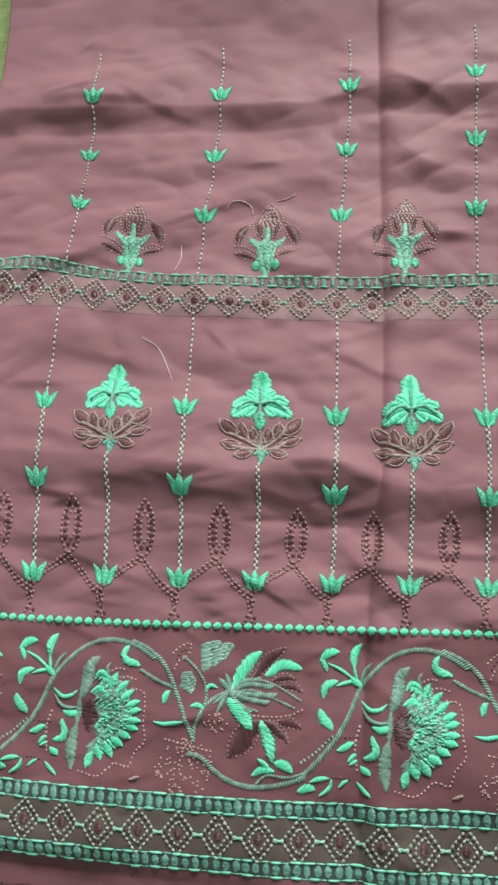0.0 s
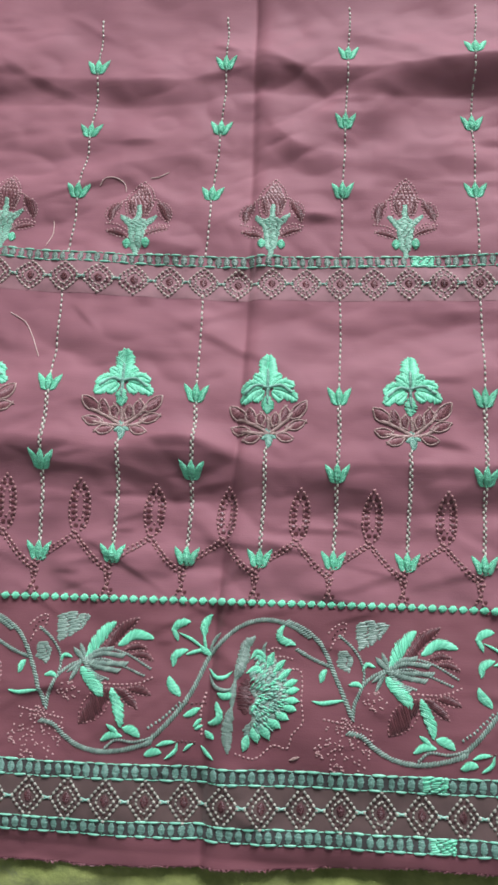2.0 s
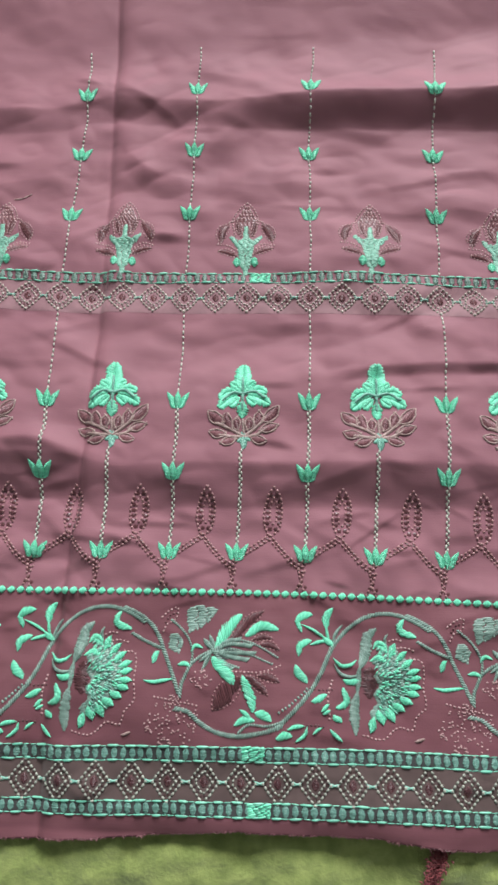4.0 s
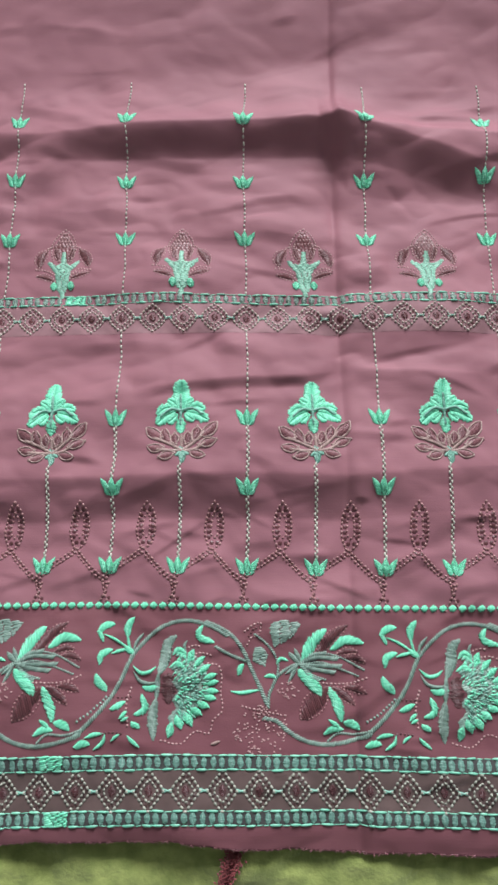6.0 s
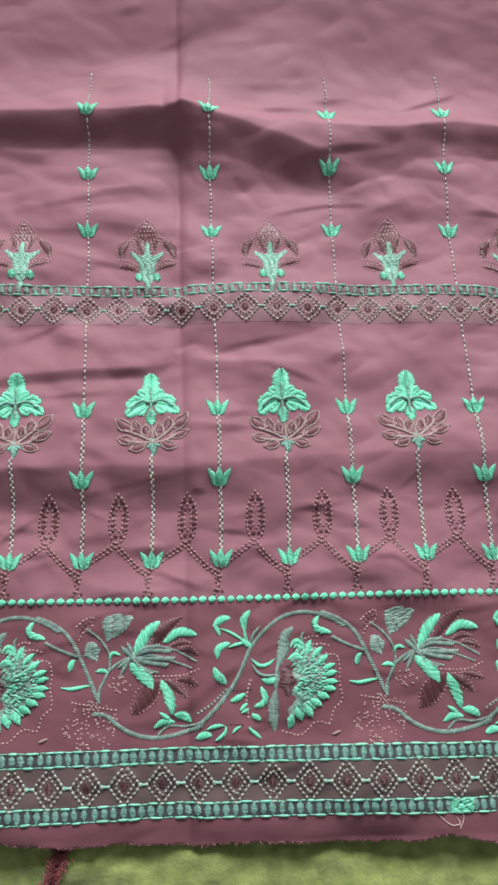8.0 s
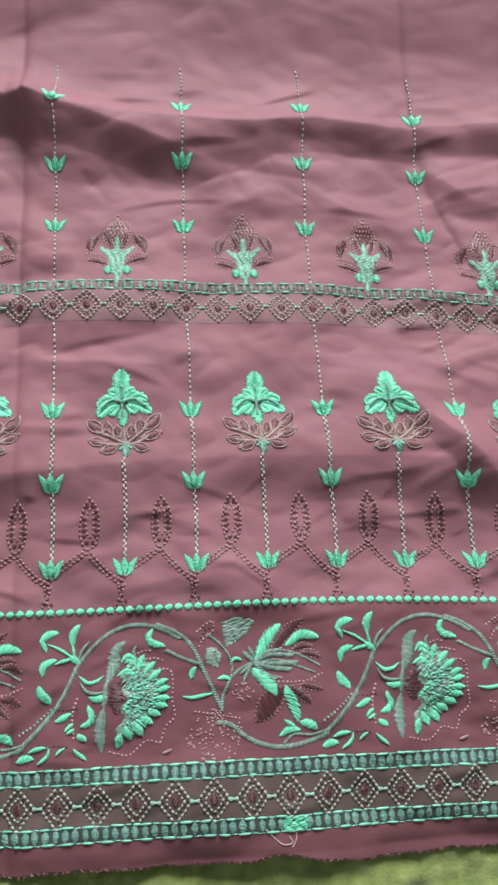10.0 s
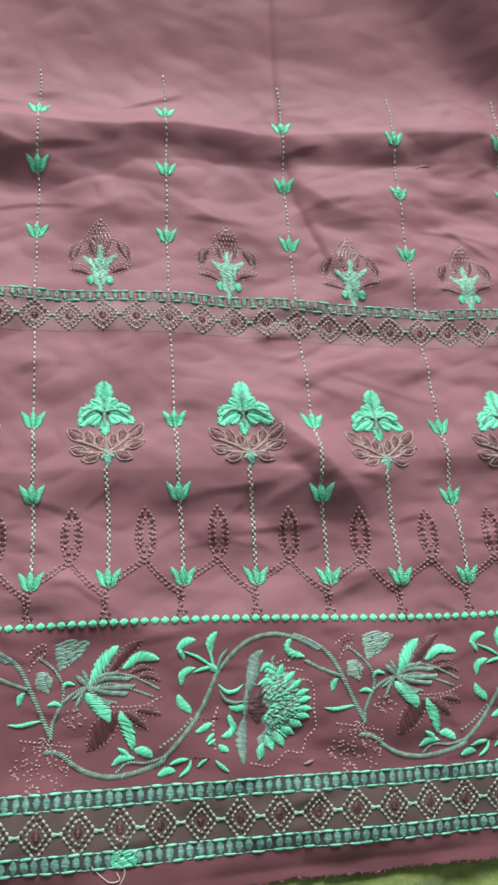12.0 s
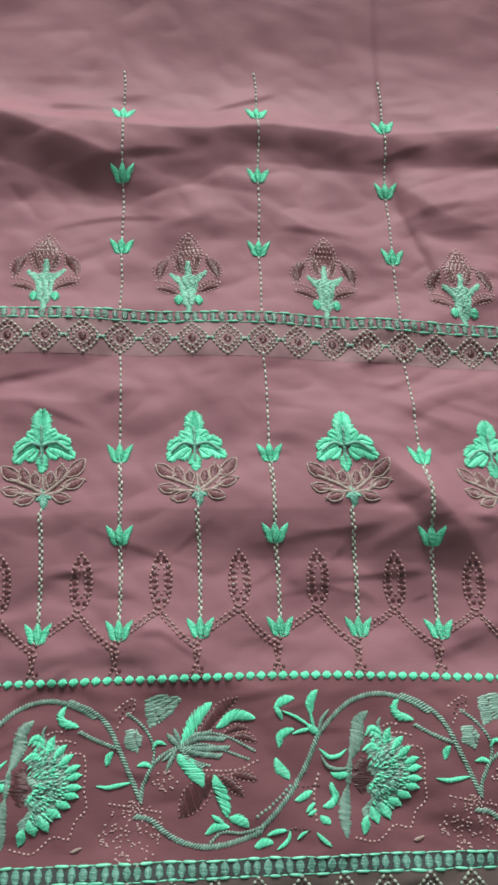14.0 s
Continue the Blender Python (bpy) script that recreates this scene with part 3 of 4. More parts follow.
def palmette(at):
    def q(pts):
        return [((x - 232) * 0.094, (216 - y) * 0.12) for x, y in pts]

    body = sew("palmette", fill_rows(q([(221, 348), (219, 322), (198, 302), (194, 268), (184, 222), (136, 178), (142, 166), (190, 188), (214, 182), (219, 122), (240, 122), (246, 182), (270, 186), (318, 162), (326, 174), (276, 218), (268, 254), (262, 302), (246, 322), (244, 348)]), 0.62, 3.0, 0.5, 0.02), PALMETTE, at, cloth)
    for x in (183, 283):
        sew("bud", satin_rows(q([(x, 309), (x, 272)]), 4.0, 0.1, 0.1, 0.8, blunt=0.45), MINT, at, body)
    for pts, w in (([(186, 264), (130, 244), (74, 236)], 3.2), ([(274, 256), (330, 234), (388, 226)], 3.2), ([(88, 196), (92, 150), (132, 108)], 5.6), ([(382, 194), (362, 148), (322, 104)], 5.6), ([(178, 92), (186, 128), (202, 168)], 2.6), ([(284, 92), (276, 128), (264, 168)], 2.6)):
        pp = q(pts)
        leaf = sew("leaf_pad", satin_rows(pp, w * 0.75, 0.2, 0.2, 0.45), ROSE, at, body)
        sew("leaf_outline", outline_runs(pp, w * 1.1), MAUVE, at, leaf)
    rows = []
    for pts in ([(132, 100), (160, 92)], [(70, 204), (130, 212), (184, 236)], [(322, 96), (296, 88)], [(390, 212), (330, 206), (276, 236)], [(168, 164), (152, 92), (190, 34), (232, 4)], [(276, 164), (300, 92), (272, 34), (236, 4)]):
        rows += run_rows(q(pts), 0.9, 1.0, 0.75)
    for i in range(4):
        half = 12 + 12 * i
        rows += run_rows(q([(232 - half, 24 + 19 * i), (232 + half, 24 + 19 * i)]), 1.2, 1.0, 0.8)
    sew("crown", rows, MAUVE, at, body)
    sew("crown_fill", fill_rows(q([(178, 160), (164, 96), (202, 46), (232, 18), (262, 46), (292, 96), (272, 160), (246, 172), (238, 116), (222, 116), (214, 172)]), 1.5, 1.8, 0.3, 0.05), ROSE, at, body)


def outline_runs(pts, width):
    xy, tan, w = spline(pts, 0.5)
    nor = np.stack([-tan[:, 1], tan[:, 0]], 1)
    prof = 0.5 * width * np.sin(np.pi * w) ** 0.7
    a, b = xy + nor * prof[:, None], xy - nor * prof[:, None]
    return run_rows(a[::3], 0.8, 0.9, 0.8) + run_rows(b[::3], 0.8, 0.9, 0.8)


def arcade(u, v):
    """Openwork loop between two tulips, with its two arms and the foot under the tulip."""
    def q(pts):
        return [((x - 310) * 0.085, (405 - y) * 0.085) for x, y in pts]

    ring = [(318 + rx, 172 - ry) for rx, ry in ((0, 138), (30, 100), (46, 50), (48, 0), (44, -50), (28, -105), (-18, -138), (-38, -100), (-52, -50), (-52, 0), (-44, 50), (-28, 100), (0, 138))]
    core = [(318 + rx, 172 - ry) for rx, ry in ((0, 80), (16, 50), (18, 0), (14, -60), (-14, -60), (-20, 0), (-14, 50), (0, 80))]
    rows = run_rows(q(ring), 1.1, 1.5, 0.7, 0.75) + run_rows(q(core), 1.0, 1.3, 0.9, 0.6)
    loop = sew("loop", rows, LOOP, (u, v), cloth)
    rows = []
    for k in (-1, 1):
        for y in range(7):
            x, yy = 318 + k * (33 if y not in (0, 6) else 16), 172 - 95 + y * 32
            rows.append((*q([(x - 12, yy)])[0], *q([(x + 12, yy + 3)])[0], 2.0, 0.35))
    rows += run_rows(q([(290, 330), (230, 375), (160, 420), (95, 480)]), 1.6, 1.5, 0.9, 0.3) + run_rows(q([(325, 335), (380, 400), (430, 455), (480, 505)]), 1.6, 1.5, 0.9, 0.3)
    sew("eyelet", rows, MAROON, (u, v), loop)
    rows = []
    for o in (-13, 13):
        rows += run_rows(q([(300, 318 + o), (225, 368 + o), (150, 418 + o), (85, 478 + o)]), 1.0, 1.5, 0.6, 0.7)
        rows += run_rows(q([(305, 318 + o), (375, 398 + o), (430, 452 + o), (490, 490 + o)]), 1.0, 1.5, 0.6, 0.7)
    sew("arm", rows, LOOP, (u, v), loop)
    rows = run_rows(q([(500, 500), (488, 540), (470, 580), (440, 640)]), 1.0, 1.4, 0.6, 0.7) + run_rows(q([(470, 510), (478, 550), (495, 600), (515, 640)]), 1.0, 1.4, 0.6, 0.7)
    sew("foot", rows, LOOP, (u, v), loop)
    rows = []
    for x, y in ((480, 520), (485, 555), (468, 580), (505, 585), (450, 615), (505, 615)):
        rows.append((*q([(x - 9, y)])[0], *q([(x + 10, y + 3)])[0], 1.7, 0.3))
    sew("eyelet", rows, MAROON, (u, v), loop)


def diamond(u, v, hw, hh, thread, link):
    """Two rings of beads round a padded centre, dark stitches between them."""
    ang = np.linspace(0, 2 * np.pi, 33)
    c, s = np.cos(ang), np.sin(ang)
    bend = 1.62 if thread is TAUPE else 1.85
    ring = np.stack([hw * np.sign(c) * np.abs(c) ** bend, hh * np.sign(s) * np.abs(s) ** bend], 1)
    rows = run_rows(ring, 1.1, 1.6, 0.45, 0.9) + run_rows(ring * 0.58, 0.9, 1.35, 0.5, 0.8)
    dark = run_rows(ring * 0.8, 1.6, 1.7, 0.6, 0.35)
    ob = sew("diamond", rows, thread, (u, v), cloth)
    sew("eyelet", dark, MAROON if thread is TAUPE else DARK, (u, v), ob)
    sew("centre_pad", satin_rows([(0, -hh * 0.26), (0, hh * 0.26)], hw * 0.5, 0.1, 0.1, 0.6, blunt=0.5), ROSE if thread is TAUPE else MAROON, (u, v), ob)
    x = 65 / 8
    sew("link", [(x - 2.2, 0.8, x + 2.2, -0.6, 0.8, 0.8), (x - 2.2, -0.7, x + 2.2, 0.6, 0.8, 0.9), (x - 1.4, 0.05, x + 1.6, 0.0, 0.8, 1.0)], link, (u, v), ob)


def chain_segment(u, v, half, bead, seed):
    """A quarter spacing of ladder stitch: two broken rails with round beads between them."""
    rs = np.random.RandomState(seed)
    rows = []
    w = 65 / 4
    for y in (half, -half):
        x, thick = -w / 2, rs.rand() < 0.5
        while x < w / 2 - 0.8:
            e = min(x + (rs.uniform(4.2, 6.2) if thick else rs.uniform(2.4, 4.0)), w / 2 + 0.5)
            rows.append((x + 0.1, y + rs.uniform(-0.25, 0.25), e - 0.1, y + rs.uniform(-0.2, 0.2), rs.uniform(0.9, 1.2) if thick else rs.uniform(0.4, 0.55), 0.95 if thick else 0.5))
            x, thick = e, not thick
    ob = sew("chain_segment", rows, RAIL, (u, v), cloth)
    rows = []
    for i in range(4):
        x = -w / 2 + w * (i + 0.5) / 4 + rs.uniform(-0.25, 0.25)
        k = half * rs.uniform(0.66, 0.8)
        rows += satin_rows([(x, -k), (x + rs.uniform(-0.3, 0.3), k)], bead * rs.uniform(0.95, 1.2), 0.12, 0.1, 0.6, 0.5, 0.32)
    sew("bead", rows, SAGE if v > 0 else BEAD, (u, v), ob)


# one repeat of the flowering vine, two spacings wide
def vine(u):
    at = (u, 0.0)
    host = [cloth]

    def rope(pts, w, mat, name):
        sew(name, rope_rows(pts, w * 0.8, 0.7, 1.15, 0.8, 0.85), mat, at, host[0])

    def satin(pts, w, mat, name):
        if "serrated" in name or w > 3.2 and name == "petal":
            rows = satin_rows(pts, w * 0.82, 0.22 if "serrated" in name else 0.1, 0.85, 0.85, 0.46, blunt=0.5)
        elif name == "sepal_leaf":
            rows = satin_rows(pts, w, 0.2, 0.15, 0.6, blunt=0.5)
        else:
            rows = satin_rows(pts, w, 0.1, 0.5, 0.7, 0.36, blunt=0.55)
        sew(name, rows, mat, at, host[0])

    def running(pts, w, mat, name):
        sew(name, run_rows(pts, max(0.8, w), 1.1, 0.7, 0.55), mat, at, host[0])

    def rib(pts):
        rows = rope_rows(pts, 2.0, 0.95, 1.05, 0.8, 0.85)
        sew("flower_rib", rows, SAGE, at, host[0])

    def fill(pts, w, mat, name):
        sew(name, fill_rows(pts, 0.75, 4.5, 0.5, 0.05), mat, at, host[0])

    def hollow(pts, w, mat, name):
        ob = sew(name, satin_rows(pts, w * 0.85, 0.22, 0.5, 0.6, 0.7, 0.5), MAROON, at, host[0])
        sew("outline", outline_runs(pts, w * 1.1), LOOP, at, ob)

    def cluster(pts, r, mat, name):
        rs = np.random.RandomState(3)
        rows = []
        for _ in range(int(10 + r * r * 0.6)):
            a, d = rs.uniform(0, 6.3), r * np.sqrt(rs.rand())
            x, y = pts[0][0] + d * np.cos(a), pts[0][1] + 0.85 * d * np.sin(a)
            b = rs.uniform(-0.6, 0.9)
            rows.append((x - 0.45, y - 0.45 * b, x + 0.45, y + 0.45 * b, 0.65, 0.5))
        sew(name, rows, mat, at, host[0])

    def spot(x, y):
        return 0.0832 * x + 0.6, 4.0 - 0.0859 * y

    def sunheart():
        """The flower's heart: short sage and mint stitches fanned round a bare maroon eye."""
        ring = [(395, 300), (440, 262), (500, 285), (545, 330), (570, 390), (572, 450), (545, 510), (490, 560), (430, 600), (372, 632), (352, 590), (402, 540), (372, 500), (412, 455), (372, 415), (408, 385), (365, 345)]
        ob = sew("sunflower", fill_rows([spot(*p) for p in ring], 0.8, 2.6, 0.5, 0.12), SAGE, at, cloth)
        host[0] = ob
        rs = np.random.RandomState(12)
        for mat, count, low, high in ((MINTSAGE, 120, 60, 185), (MINT, 95, 40, 175)):
            rows = []
            for _ in range(count):
                a, d = rs.uniform(-1.55, 1.35), rs.uniform(low, high)
                x, y = 372 + d * np.cos(a), 445 + d * 0.98 * np.sin(a)
                k = rs.uniform(14, 28)
                rows.append((*spot(x, y), *spot(x + k * np.cos(a * 0.7), y + k * np.sin(a * 0.7)), rs.uniform(0.5, 0.85), rs.uniform(0.8, 1.25)))
            sew("ray_stitches", rows, mat, at, ob)
        sew("flower_eye", satin_rows([spot(356, 372), spot(350, 440), spot(356, 520)], 6.2, 0.3, 0.05, 0.5, blunt=0.4) + satin_rows([spot(385, 345), spot(400, 300)], 3.2, 0.2, 0.2, 0.5), MAROON, at, ob)
        sew("arch", satin_rows([spot(372, 280), spot(398, 250), spot(432, 262), spot(440, 290)], 2.3, 0.1, 0.3, 0.9) + satin_rows([spot(368, 330), spot(400, 318), spot(428, 330)], 1.8, 0.1, 0.3, 0.8), MINT, at, ob)

    def petal(pts, w, mat, name):
        sew(name, satin_rows(pts, w, 0.08, 0.25, 0.95, 0.36, blunt=0.8), mat, at, host[0])

    rope([(-83.7, -4.9), (-76.6, -7.8), (-70.3, -12.2), (-66.4, -17.5), (-63.1, -24.3), (-59.4, -31.7), (-55.2, -40.5)], 2.4, SAGE, 'vine_stem')
    rope([(-56.5, -46.5), (-50.8, -47.7), (-45.6, -51.8), (-38.9, -55.4), (-30.8, -57.2), (-23.0, -56.8), (-14.6, -54.9), (-8.6, -52.8)], 2.5, SAGE, 'vine_stem')
    rope([(-54.7, -41.6), (-54.4, -36.7), (-53.1, -33.7), (-50.8, -29.0), (-46.7, -25.5), (-41.3, -22.9)], 1.9, SAGE, 'vine_branch')
    rope([(-50.8, -29.0), (-50.3, -23.7), (-52.3, -18.5), (-56.1, -14.0), (-61.0, -10.3)], 1.4, SAGE, 'vine_branch')
    fill([(-54.1, -5.4), (-49.0, -3.6), (-39.8, -5.2), (-43.4, -10.4), (-47.1, -13.2), (-52.6, -15.8), (-54.0, -10.0)], 1.2, SAGE, 'ragged_leaf')
    fill([(-61.5, -16.5), (-57.5, -16.0), (-55.1, -19.3), (-56.6, -24.4), (-61.7, -21.9)], 1.2, SAGE, 'ragged_leaf')
    running([(-65.7, -8.9), (-62.7, -6.5), (-58.7, -4.8), (-58.7, -8.7), (-60.5, -10.7), (-62.9, -11.9), (-64.6, -15.1)], 0.8, MAUVE, 'outline_leaf')
    running([(-63.8, -11.2), (-61.7, -8.0), (-58.5, -7.1)], 0.8, MAROON, 'outline_leaf')
    satin([(-51.0, -23.4), (-49.2, -21.0), (-45.9, -21.8)], 1.7, MINT, 'leaf')
    satin([(-56.5, -28.9), (-53.7, -28.4), (-51.0, -29.6)], 2.0, MINT, 'leaf')
    rope([(-78.9, -16.1), (-72.7, -19.3), (-65.4, -22.1)], 1.9, SAGE, 'vine_tendril')
    satin([(-68.5, -28.3), (-67.8, -26.0), (-66.1, -23.8)], 2.9, MINT, 'leaf')
    satin([(-71.6, -35.4), (-67.5, -36.0), (-63.4, -35.5), (-58.8, -34.7)], 1.7, MINT, 'tendril')
    satin([(-41.3, -22.9), (-45.5, -30.9)], 1.9, SAGE, 'sepal')
    satin([(-40.9, -23.3), (-46.9, -27.5)], 1.7, SAGE, 'sepal')
    satin([(-40.5, -22.9), (-45.4, -18.2)], 2.5, SAGE, 'sepal')
    satin([(-40.2, -22.1), (-42.8, -16.4)], 2.0, SAGE, 'sepal')
    rib([(-40.1, -22.8), (-33.5, -20.1), (-23.4, -20.7)])
    rib([(-40.0, -23.1), (-32.4, -23.7), (-21.9, -23.8)])
    rib([(-40.0, -23.3), (-33.0, -25.4), (-24.9, -26.5)])
    rib([(-40.1, -22.5), (-35.2, -19.1), (-28.9, -18.1)])
    rib([(-40.0, -23.4), (-36.4, -28.0), (-31.8, -30.1)])
    fill([(-40.5, -22.9), (-37.5, -20.6), (-33.9, -20.3), (-31.5, -23.6), (-33.9, -26.4), (-37.6, -26.7)], 0.8, SLATE, 'flower_heart')
    rope([(-40.1, -22.7), (-36.0, -19.4), (-29.6, -18.3), (-21.4, -20.2), (-11.5, -25.2)], 1.2, SAGE, 'stamen')
    rope([(-39.7, -23.1), (-30.9, -22.3), (-22.7, -24.8), (-14.0, -28.0)], 1.2, SAGE, 'stamen')
    rope([(-39.6, -23.6), (-35.2, -27.6), (-29.0, -29.7)], 1.2, SAGE, 'stamen')
    satin([(-39.8, -21.7), (-35.3, -14.3), (-28.6, -7.9)], 6.3, MINT, 'serrated_petal')
    hollow([(-33.5, -20.0), (-26.2, -11.3), (-18.6, -5.6)], 4.8, MAROON, 'hollow_petal')
    satin([(-26.2, -16.3), (-19.7, -12.4), (-11.8, -13.6)], 5.3, MINT, 'petal')
    satin([(-40.6, -25.6), (-36.7, -29.2), (-31.2, -36.7)], 7.1, MINT, 'petal')
    running([(-31.7, -31.2), (-22.1, -31.6), (-15.8, -30.8), (-10.4, -28.7)], 0.8, MAUVE, 'outline_curve')
    hollow([(-27.5, -33.6), (-33.3, -39.4), (-39.9, -46.5)], 8.5, MAROON, 'hollow_petal')
    hollow([(-25.1, -33.1), (-20.9, -35.9), (-15.6, -40.4)], 3.9, MAROON, 'hollow_petal')
    hollow([(-20.4, -32.9), (-15.6, -33.4), (-10.6, -35.2)], 3.4, MAROON, 'hollow_petal')
    hollow([(-23.2, -18.2), (-18.5, -17.0), (-14.1, -17.3)], 2.7, MAROON, 'hollow_petal')
    hollow([(-19.9, -20.1), (-15.1, -20.1), (-10.9, -22.0)], 2.9, MAROON, 'hollow_petal')
    satin([(-26.8, -33.3), (-23.9, -39.7), (-22.0, -47.3)], 5.6, MINT, 'serrated_petal')
    satin([(-27.4, -46.8), (-24.5, -48.7), (-22.6, -51.0)], 2.0, MINT, 'leaf')
    satin([(-29.7, -52.9), (-25.9, -50.8), (-21.0, -51.0)], 3.1, MINT, 'leaf')
    satin([(-20.7, -47.8), (-17.5, -48.3), (-13.7, -51.0)], 3.9, MINT, 'leaf')
    rope([(-27.8, -55.8), (-23.4, -52.6), (-15.6, -53.0), (-8.7, -51.3)], 1.4, SAGE, 'vine_tendril')
    running([(-66.4, -41.8), (-58.5, -43.2), (-47.1, -45.3)], 0.8, MAUVE, 'outline_curve')
    cluster([(-58.0, -51.7)], 12.7, MAUVE, 'seed_head')
    cluster([(-45.4, -34.4)], 5.3, MAUVE, 'seed_head')
    rope([(-10.8, -53.6), (-5.0, -48.2), (0.2, -42.8), (4.5, -37.4), (8.1, -31.3), (10.8, -25.2), (12.9, -20.5)], 2.6, SAGE, 'vine_stem')
    rope([(12.9, -20.5), (15.9, -16.6), (20.4, -11.9), (25.7, -7.8), (32.0, -5.3), (38.2, -4.6), (44.6, -5.6), (50.9, -8.0), (56.3, -11.2)], 2.4, SAGE, 'vine_stem')
    satin([(-0.5, -11.0), (4.9, -13.4), (10.8, -17.2)], 1.3, MINT, 'palm_stem')
    satin([(-3.8, -9.8), (-0.7, -7.3), (3.8, -6.5)], 3.6, MINT, 'palm_leaf')
    satin([(-3.2, -9.1), (-2.0, -11.6), (-0.9, -14.1)], 2.2, MINT, 'palm_leaf')
    satin([(10.2, -12.3), (10.2, -7.7), (13.1, -3.5)], 3.6, MINT, 'palm_leaf')
    satin([(11.7, -17.6), (10.9, -14.9), (10.3, -11.5)], 1.4, MINT, 'palm_stem')
    satin([(3.3, -19.4), (6.4, -18.4), (10.8, -17.5)], 1.6, MINT, 'palm_stem')
    satin([(-2.1, -24.1), (-1.4, -20.0), (3.6, -17.8)], 3.4, MINT, 'palm_leaf')
    satin([(13.2, -18.3), (14.6, -14.4), (17.5, -10.6)], 1.6, SAGE, 'palm_leaf')
    satin([(9.1, -16.0), (11.4, -18.0), (13.7, -19.9)], 2.9, MINT, 'palm_leaf')
    satin([(13.7, -24.9), (17.3, -27.7), (21.2, -27.3), (23.9, -25.2)], 1.7, MINT, 'curl')
    satin([(14.1, -27.3), (16.7, -30.9), (20.7, -32.2), (25.0, -31.6)], 1.5, SAGE, 'curl')
    satin([(18.3, -33.6), (21.6, -34.4), (25.9, -33.7)], 2.9, MINT, 'leaf')
    satin([spot(385, 182), spot(340, 225), spot(332, 290), spot(298, 378)], 5.2, SAGE, "sepal_leaf")
    satin([spot(298, 370), spot(292, 430), spot(288, 500)], 2.6, SAGE, "sepal_leaf")
    satin([spot(288, 495), spot(272, 590), spot(280, 694)], 4.6, SAGE, "sepal_leaf")
    running([(-10.1, -47.4), (-4.5, -43.8), (2.2, -37.9)], 1.2, SAGE, 'outline_curve')
    running([(3.7, -37.5), (7.7, -38.0), (13.2, -37.8)], 0.8, MAROON, 'outline_curve')
    running([(13.1, -34.0), (11.4, -40.8), (12.3, -49.5)], 1.0, MAUVE, 'outline_curve')
    satin([(-3.1, -28.2), (-1.4, -31.7), (1.9, -35.3)], 4.0, MINT, 'leaf')
    satin([(4.3, -42.6), (7.2, -41.6), (10.8, -39.9)], 2.8, MINT, 'leaf')
    satin([(14.0, -48.1), (15.4, -49.3), (17.5, -50.7)], 2.8, MINT, 'leaf')
    satin([(18.2, -37.1), (19.6, -41.1), (18.6, -43.7), (15.2, -45.0)], 3.8, MINT, 'serrated_leaf')
    satin([(8.6, -46.6), (10.1, -45.2), (11.8, -43.8)], 1.9, MINT, 'leaf')
    satin([(9.3, -47.6), (10.6, -47.0), (12.4, -46.2)], 1.6, MINT, 'leaf')
    satin([(-6.2, -54.2), (-3.0, -53.1), (1.3, -52.7)], 1.9, MINT, 'leaf')
    running([(0.9, -52.6), (4.7, -52.2), (9.6, -52.7)], 0.9, MAROON, 'outline_curve')
    satin([(-11.0, -57.8), (-7.8, -56.7), (-4.3, -57.0)], 3.4, MINT, 'leaf')
    satin([(2.4, -53.1), (1.5, -56.2), (-2.4, -59.1)], 1.7, MINT, 'leaf')
    satin([(5.2, -55.8), (6.8, -54.3), (8.8, -53.2)], 1.4, MINT, 'leaf')
    satin([(12.5, -53.8), (14.7, -55.9), (17.8, -58.3)], 1.7, MINT, 'leaf')
    satin([(44.8, -7.1), (43.3, -10.2), (45.2, -12.8), (50.0, -14.3)], 4.0, MINT, 'serrated_leaf')
    running([(47.9, -23.5), (52.6, -24.4), (53.9, -29.2), (53.7, -35.8), (54.7, -43.0), (50.7, -47.5), (48.6, -53.0), (42.5, -52.3), (35.8, -57.3), (27.4, -55.9)], 0.8, MAUVE, 'outline_curve')
    satin([(30.1, -25.4), (33.2, -24.0), (36.9, -25.4)], 1.9, MINT, 'curl')
    satin([(33.2, -18.8), (35.3, -19.6), (37.8, -21.6)], 2.1, MINT, 'curl')
    satin([(37.8, -13.6), (36.7, -15.9), (37.4, -18.7)], 1.4, SAGE, 'curl')
    running([(38.7, -16.6), (41.0, -15.7), (43.6, -15.9)], 0.8, MAUVE, 'outline_curve')
    running([(42.0, -19.3), (45.5, -19.0), (49.0, -19.9)], 0.8, MAUVE, 'outline_curve')
    satin([(49.9, -57.4), (51.6, -56.9), (53.7, -56.2)], 1.4, PETAL_EDGE, 'thread_knot')
    # sunflower
    sunheart()
    for tx, ty, bx, by, w in ((488, 248, 455, 318, 3.2), (548, 285, 490, 335, 3.0), (580, 325, 515, 368, 2.9), (615, 372, 545, 395, 2.8), (625, 410, 555, 422, 2.9), (627, 460, 552, 455, 2.8), (614, 498, 545, 482, 3.2), (578, 538, 512, 515, 3.4), (538, 576, 472, 540, 3.6), (486, 630, 440, 562, 4.0), (428, 645, 398, 578, 4.0), (358, 684, 378, 612, 3.8)):
        petal([spot(bx, by), spot(tx, ty)], w, MINT, "petal")


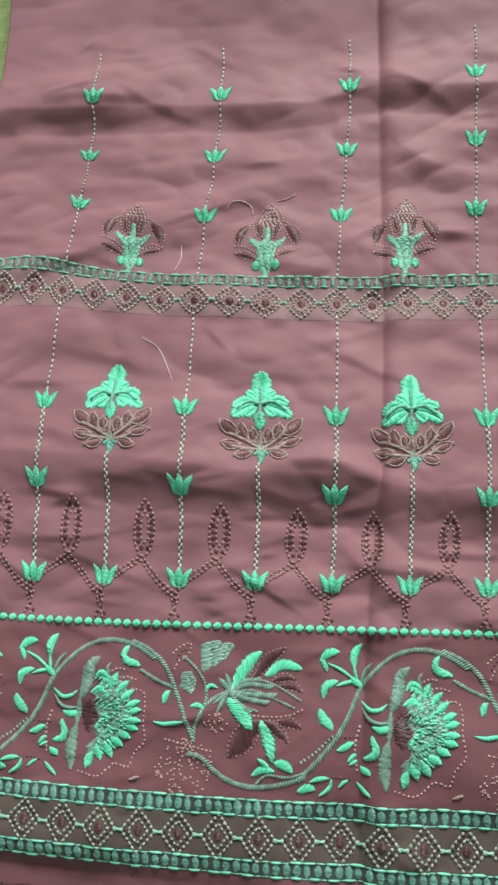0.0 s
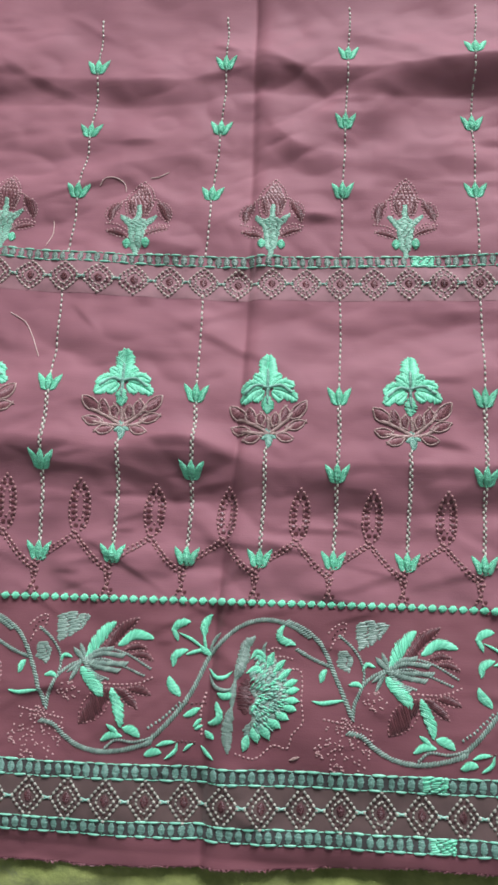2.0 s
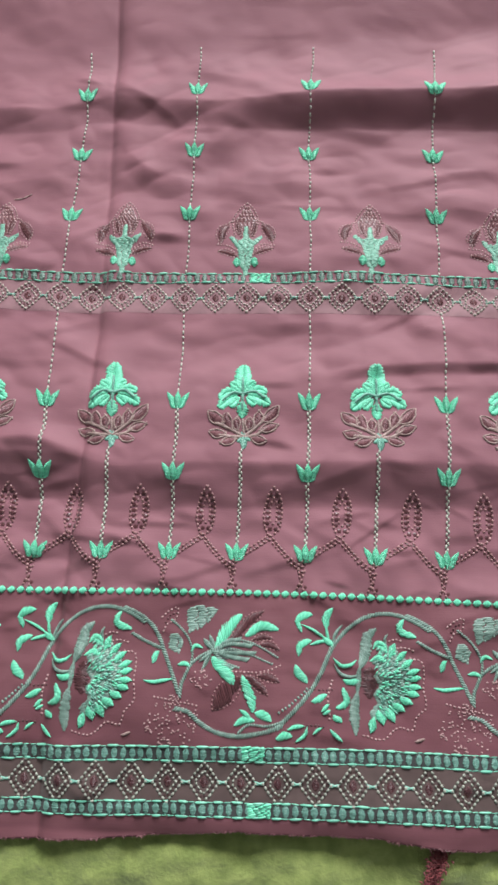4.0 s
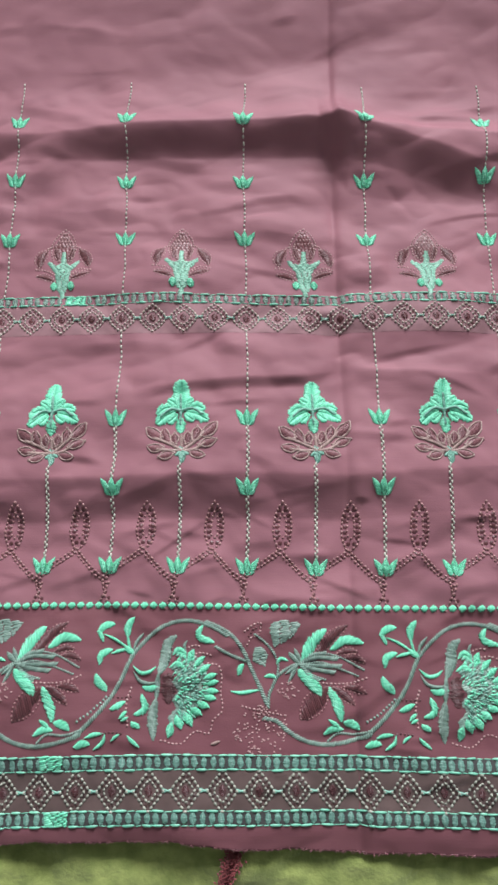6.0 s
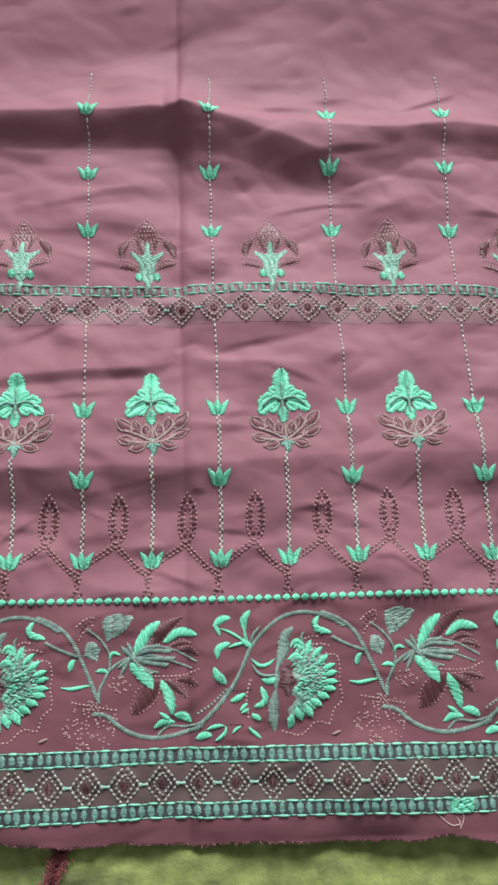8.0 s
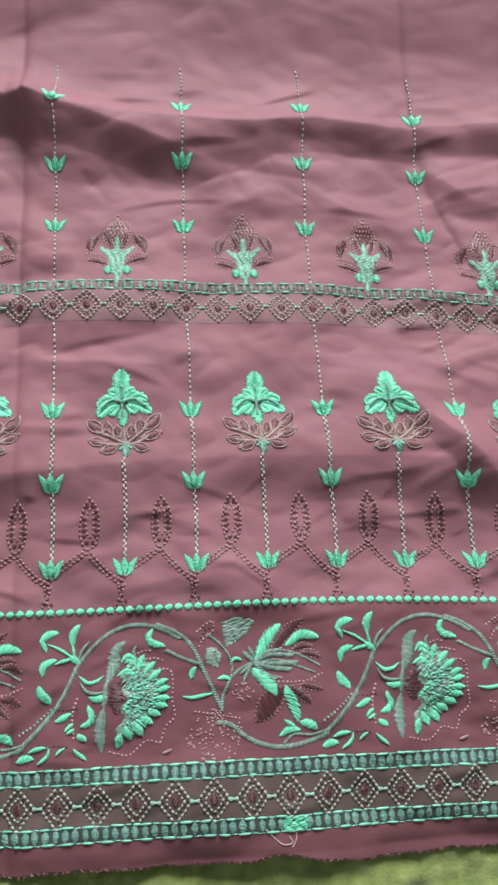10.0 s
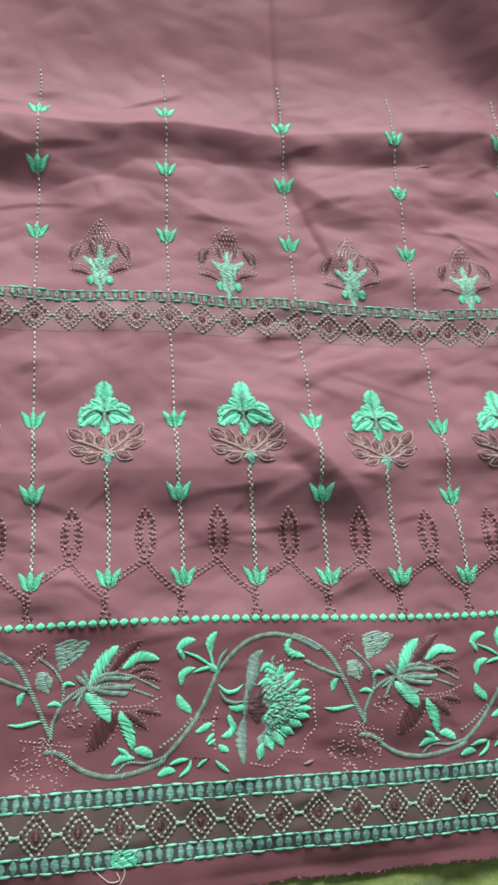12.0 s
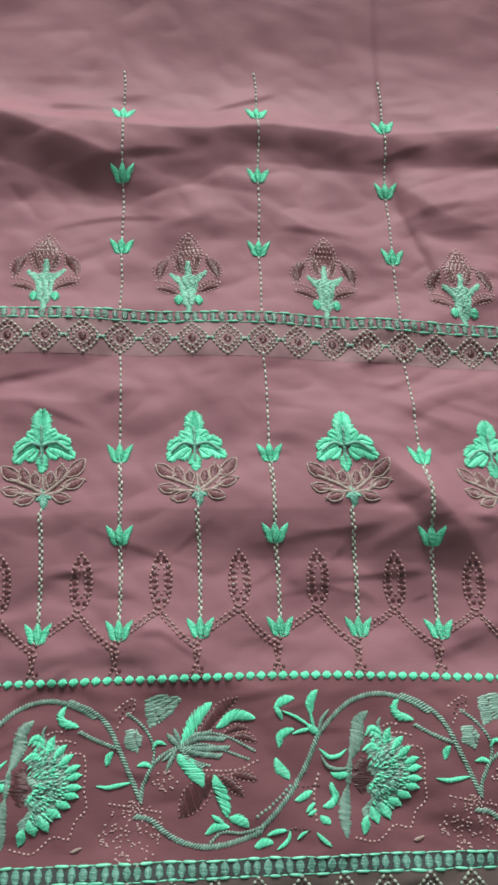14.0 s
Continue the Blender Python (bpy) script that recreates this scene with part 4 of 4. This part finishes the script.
for i in range(0, 13):
    top = 4.13 if i < 6 else 4.08
    for v in (top, 3.57, 2.985, 1.45, 0.915):
        tulip((i, v))
    column(i, top + 0.42, top + 0.09)
    for a, b in ((top - 0.06, 3.65), (3.5, 3.06), (2.91, 2.475), (2.15, 1.53), (1.38, 0.99), (0.84, 0.4)):
        column(i, a, b)
for i in range(-1, 25):
    tulip((i / 2, 0.325))
for i in range(0, 12):
    palmette((i + 0.48, 2.69))
    lotus((i + 0.5, 1.49))
    column(i + 0.5, 1.08, 0.4)
for i in range(-1, 25):
    arcade(i / 2 + 0.25, 0.325)
for i in range(-2, 50):
    diamond(i / 4, 2.255, 7.2, 6.9, TAUPE, MINTSAGE)
    diamond(i / 4 + 0.1, -1.17, 6.6, 8.0, TAUPE_DIM, MINTSAGE)
    chain_segment(i / 4, 2.42, 2.4, 2.8, i + 50)
    chain_segment(i / 4, -0.995, 2.9, 2.7, i + 150)
    chain_segment(i / 4, -1.335, 2.9, 2.7, i + 250)
for i in range(-12, 187):
    sew("satin_dot", satin_rows([(-1.6, 0), (0, 0), (1.6, 0)], 3.2, 0.12, 0.12, 0.9, 0.42, 0.5), MINT, (i / 15, 0.035), cloth)
for k in range(0, 14, 2):
    vine(k)


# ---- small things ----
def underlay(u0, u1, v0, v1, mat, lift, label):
    """Flat strip added under a band's stitches to tone the cloth between them."""
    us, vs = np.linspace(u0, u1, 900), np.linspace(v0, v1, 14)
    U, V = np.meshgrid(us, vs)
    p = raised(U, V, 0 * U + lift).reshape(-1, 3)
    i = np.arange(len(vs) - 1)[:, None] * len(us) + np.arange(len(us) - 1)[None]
    mesh_object("toning_strip", p, np.stack([i, i + 1, i + len(us) + 1, i + len(us)], -1).reshape(-1, 4), mat, cloth, label)


# grey-brown stands in for thread and cloth colours that blend here
underlay(-0.8, 12.5, -1.29, -1.04, STRIP_BROWN, 0.00010, "added grey-brown strip toning the lozenge band")
underlay(-0.8, 12.5, 2.13, 2.375, STRIP_ROSE, 0.00010, "added dusty rose strip toning the lozenge band")
underlay(-0.8, 12.5, -1.038, -0.952, SLATE, 0.00010, "added dark slate strip under the ladder stitch")
underlay(-0.8, 12.5, -1.378, -1.292, SLATE, 0.00010, "added dark slate strip under the ladder stitch")


def loose_thread(pts, lift=0.02, thick=0.19):
    """A stray end of pale thread lying on the cloth."""
    xy, tan, w = spline([(a * 65, b * 65) for a, b in pts], 0.5)
    nor = np.stack([-tan[:, 1], tan[:, 0]], 1)
    ang = np.linspace(0, 2 * np.pi, 6, endpoint=False)
    ring = xy[:, None] + nor[:, None] * (np.cos(ang) * thick)[None, :, None]
    h = np.repeat((np.sin(ang) * thick + lift + thick)[None], len(xy), 0)
    p = raised(ring[..., 0] / 65, ring[..., 1] / 65, h / 1000).reshape(-1, 3)
    f = [[a * 6 + 6 + b, a * 6 + 6 + (b + 1) % 6, a * 6 + (b + 1) % 6, a * 6 + b] for a in range(len(xy) - 1) for b in range(6)]
    ob = mesh_object("loose_thread", p, f, PALE)
    return tagged(ob, "thin pale stray thread lying on the mauve cloth", "thread", "stray threads on the cloth")


loose_thread([(1.15, 3.04), (1.19, 3.10), (1.26, 3.11), (1.33, 3.07), (1.35, 3.0)])
loose_thread([(1.52, 3.12), (1.58, 3.13), (1.65, 3.17)])
loose_thread([(0.83, 2.5), (0.86, 2.6), (0.85, 2.72)])
loose_thread([(0.65, 1.95), (0.76, 1.89), (0.83, 1.78), (0.89, 1.64)])
loose_thread([(10.2, 3.86), (10.26, 3.89), (10.34, 3.89)])
loose_thread([(10.74, 5.41), (10.745, 5.48), (10.72, 5.54)])
loose_thread([(7.43, -1.36), (7.5, -1.43), (7.55, -1.46), (7.6, -1.45), (7.58, -1.41)])
loose_thread([(7.62, -1.36), (7.63, -1.42), (7.6, -1.48)])

# frayed threads of the raw hem
rs = np.random.RandomState(31)
hem_u = rs.uniform(U0 + 0.15, 12.4, 900)
hem_v = np.interp(hem_u, us, foot) * 65
sew("frayed_edge", [(u * 65, v + 0.6, u * 65 + rs.normal(0, 0.9), v - rs.uniform(0.1, 0.9), rs.uniform(0.2, 0.4), 0.3) for u, v in zip(hem_u, hem_v)], PAD, (0, 0), cloth)

# joins where the machine's runs overlap
for u, v, half in ((3.67, -0.985, 2.9), (3.72, -1.335, 2.9), (3.6, 2.42, 2.4), (7.62, -1.335, 2.9)):
    sew("join_stitches", fill_rows([(-5, -half), (5, -half), (5.5, half), (-4.5, half)], 0.8, 3.5, 1.0), MINT, (u, v), cloth)


def red_print():
    """Small dark red print in the pile of the blanket."""
    rs = np.random.RandomState(4)
    rows = []
    for _ in range(420):
        t = rs.rand()
        x, y = 5 * t - 2 + rs.normal(0, 1.6), 15 * t - 10 + rs.normal(0, 0.8)
        a = rs.uniform(0, 6.3)
        rows.append((x, y, x + 1.6 * np.cos(a), y + 1.6 * np.sin(a), 0.7, 1.4))
    v, f = stitches(rows)
    p = np.stack([4.88 * P + v[:, 0] / 1000, -1.63 * P + v[:, 1] / 1000, BLANKET_Z + 0.003 + v[:, 2] / 1000], -1)
    tagged(mesh_object("blanket_print", p, f, PRINT), "dark red printed mark in the lime blanket's pile", "print", kind="structure")


red_print()
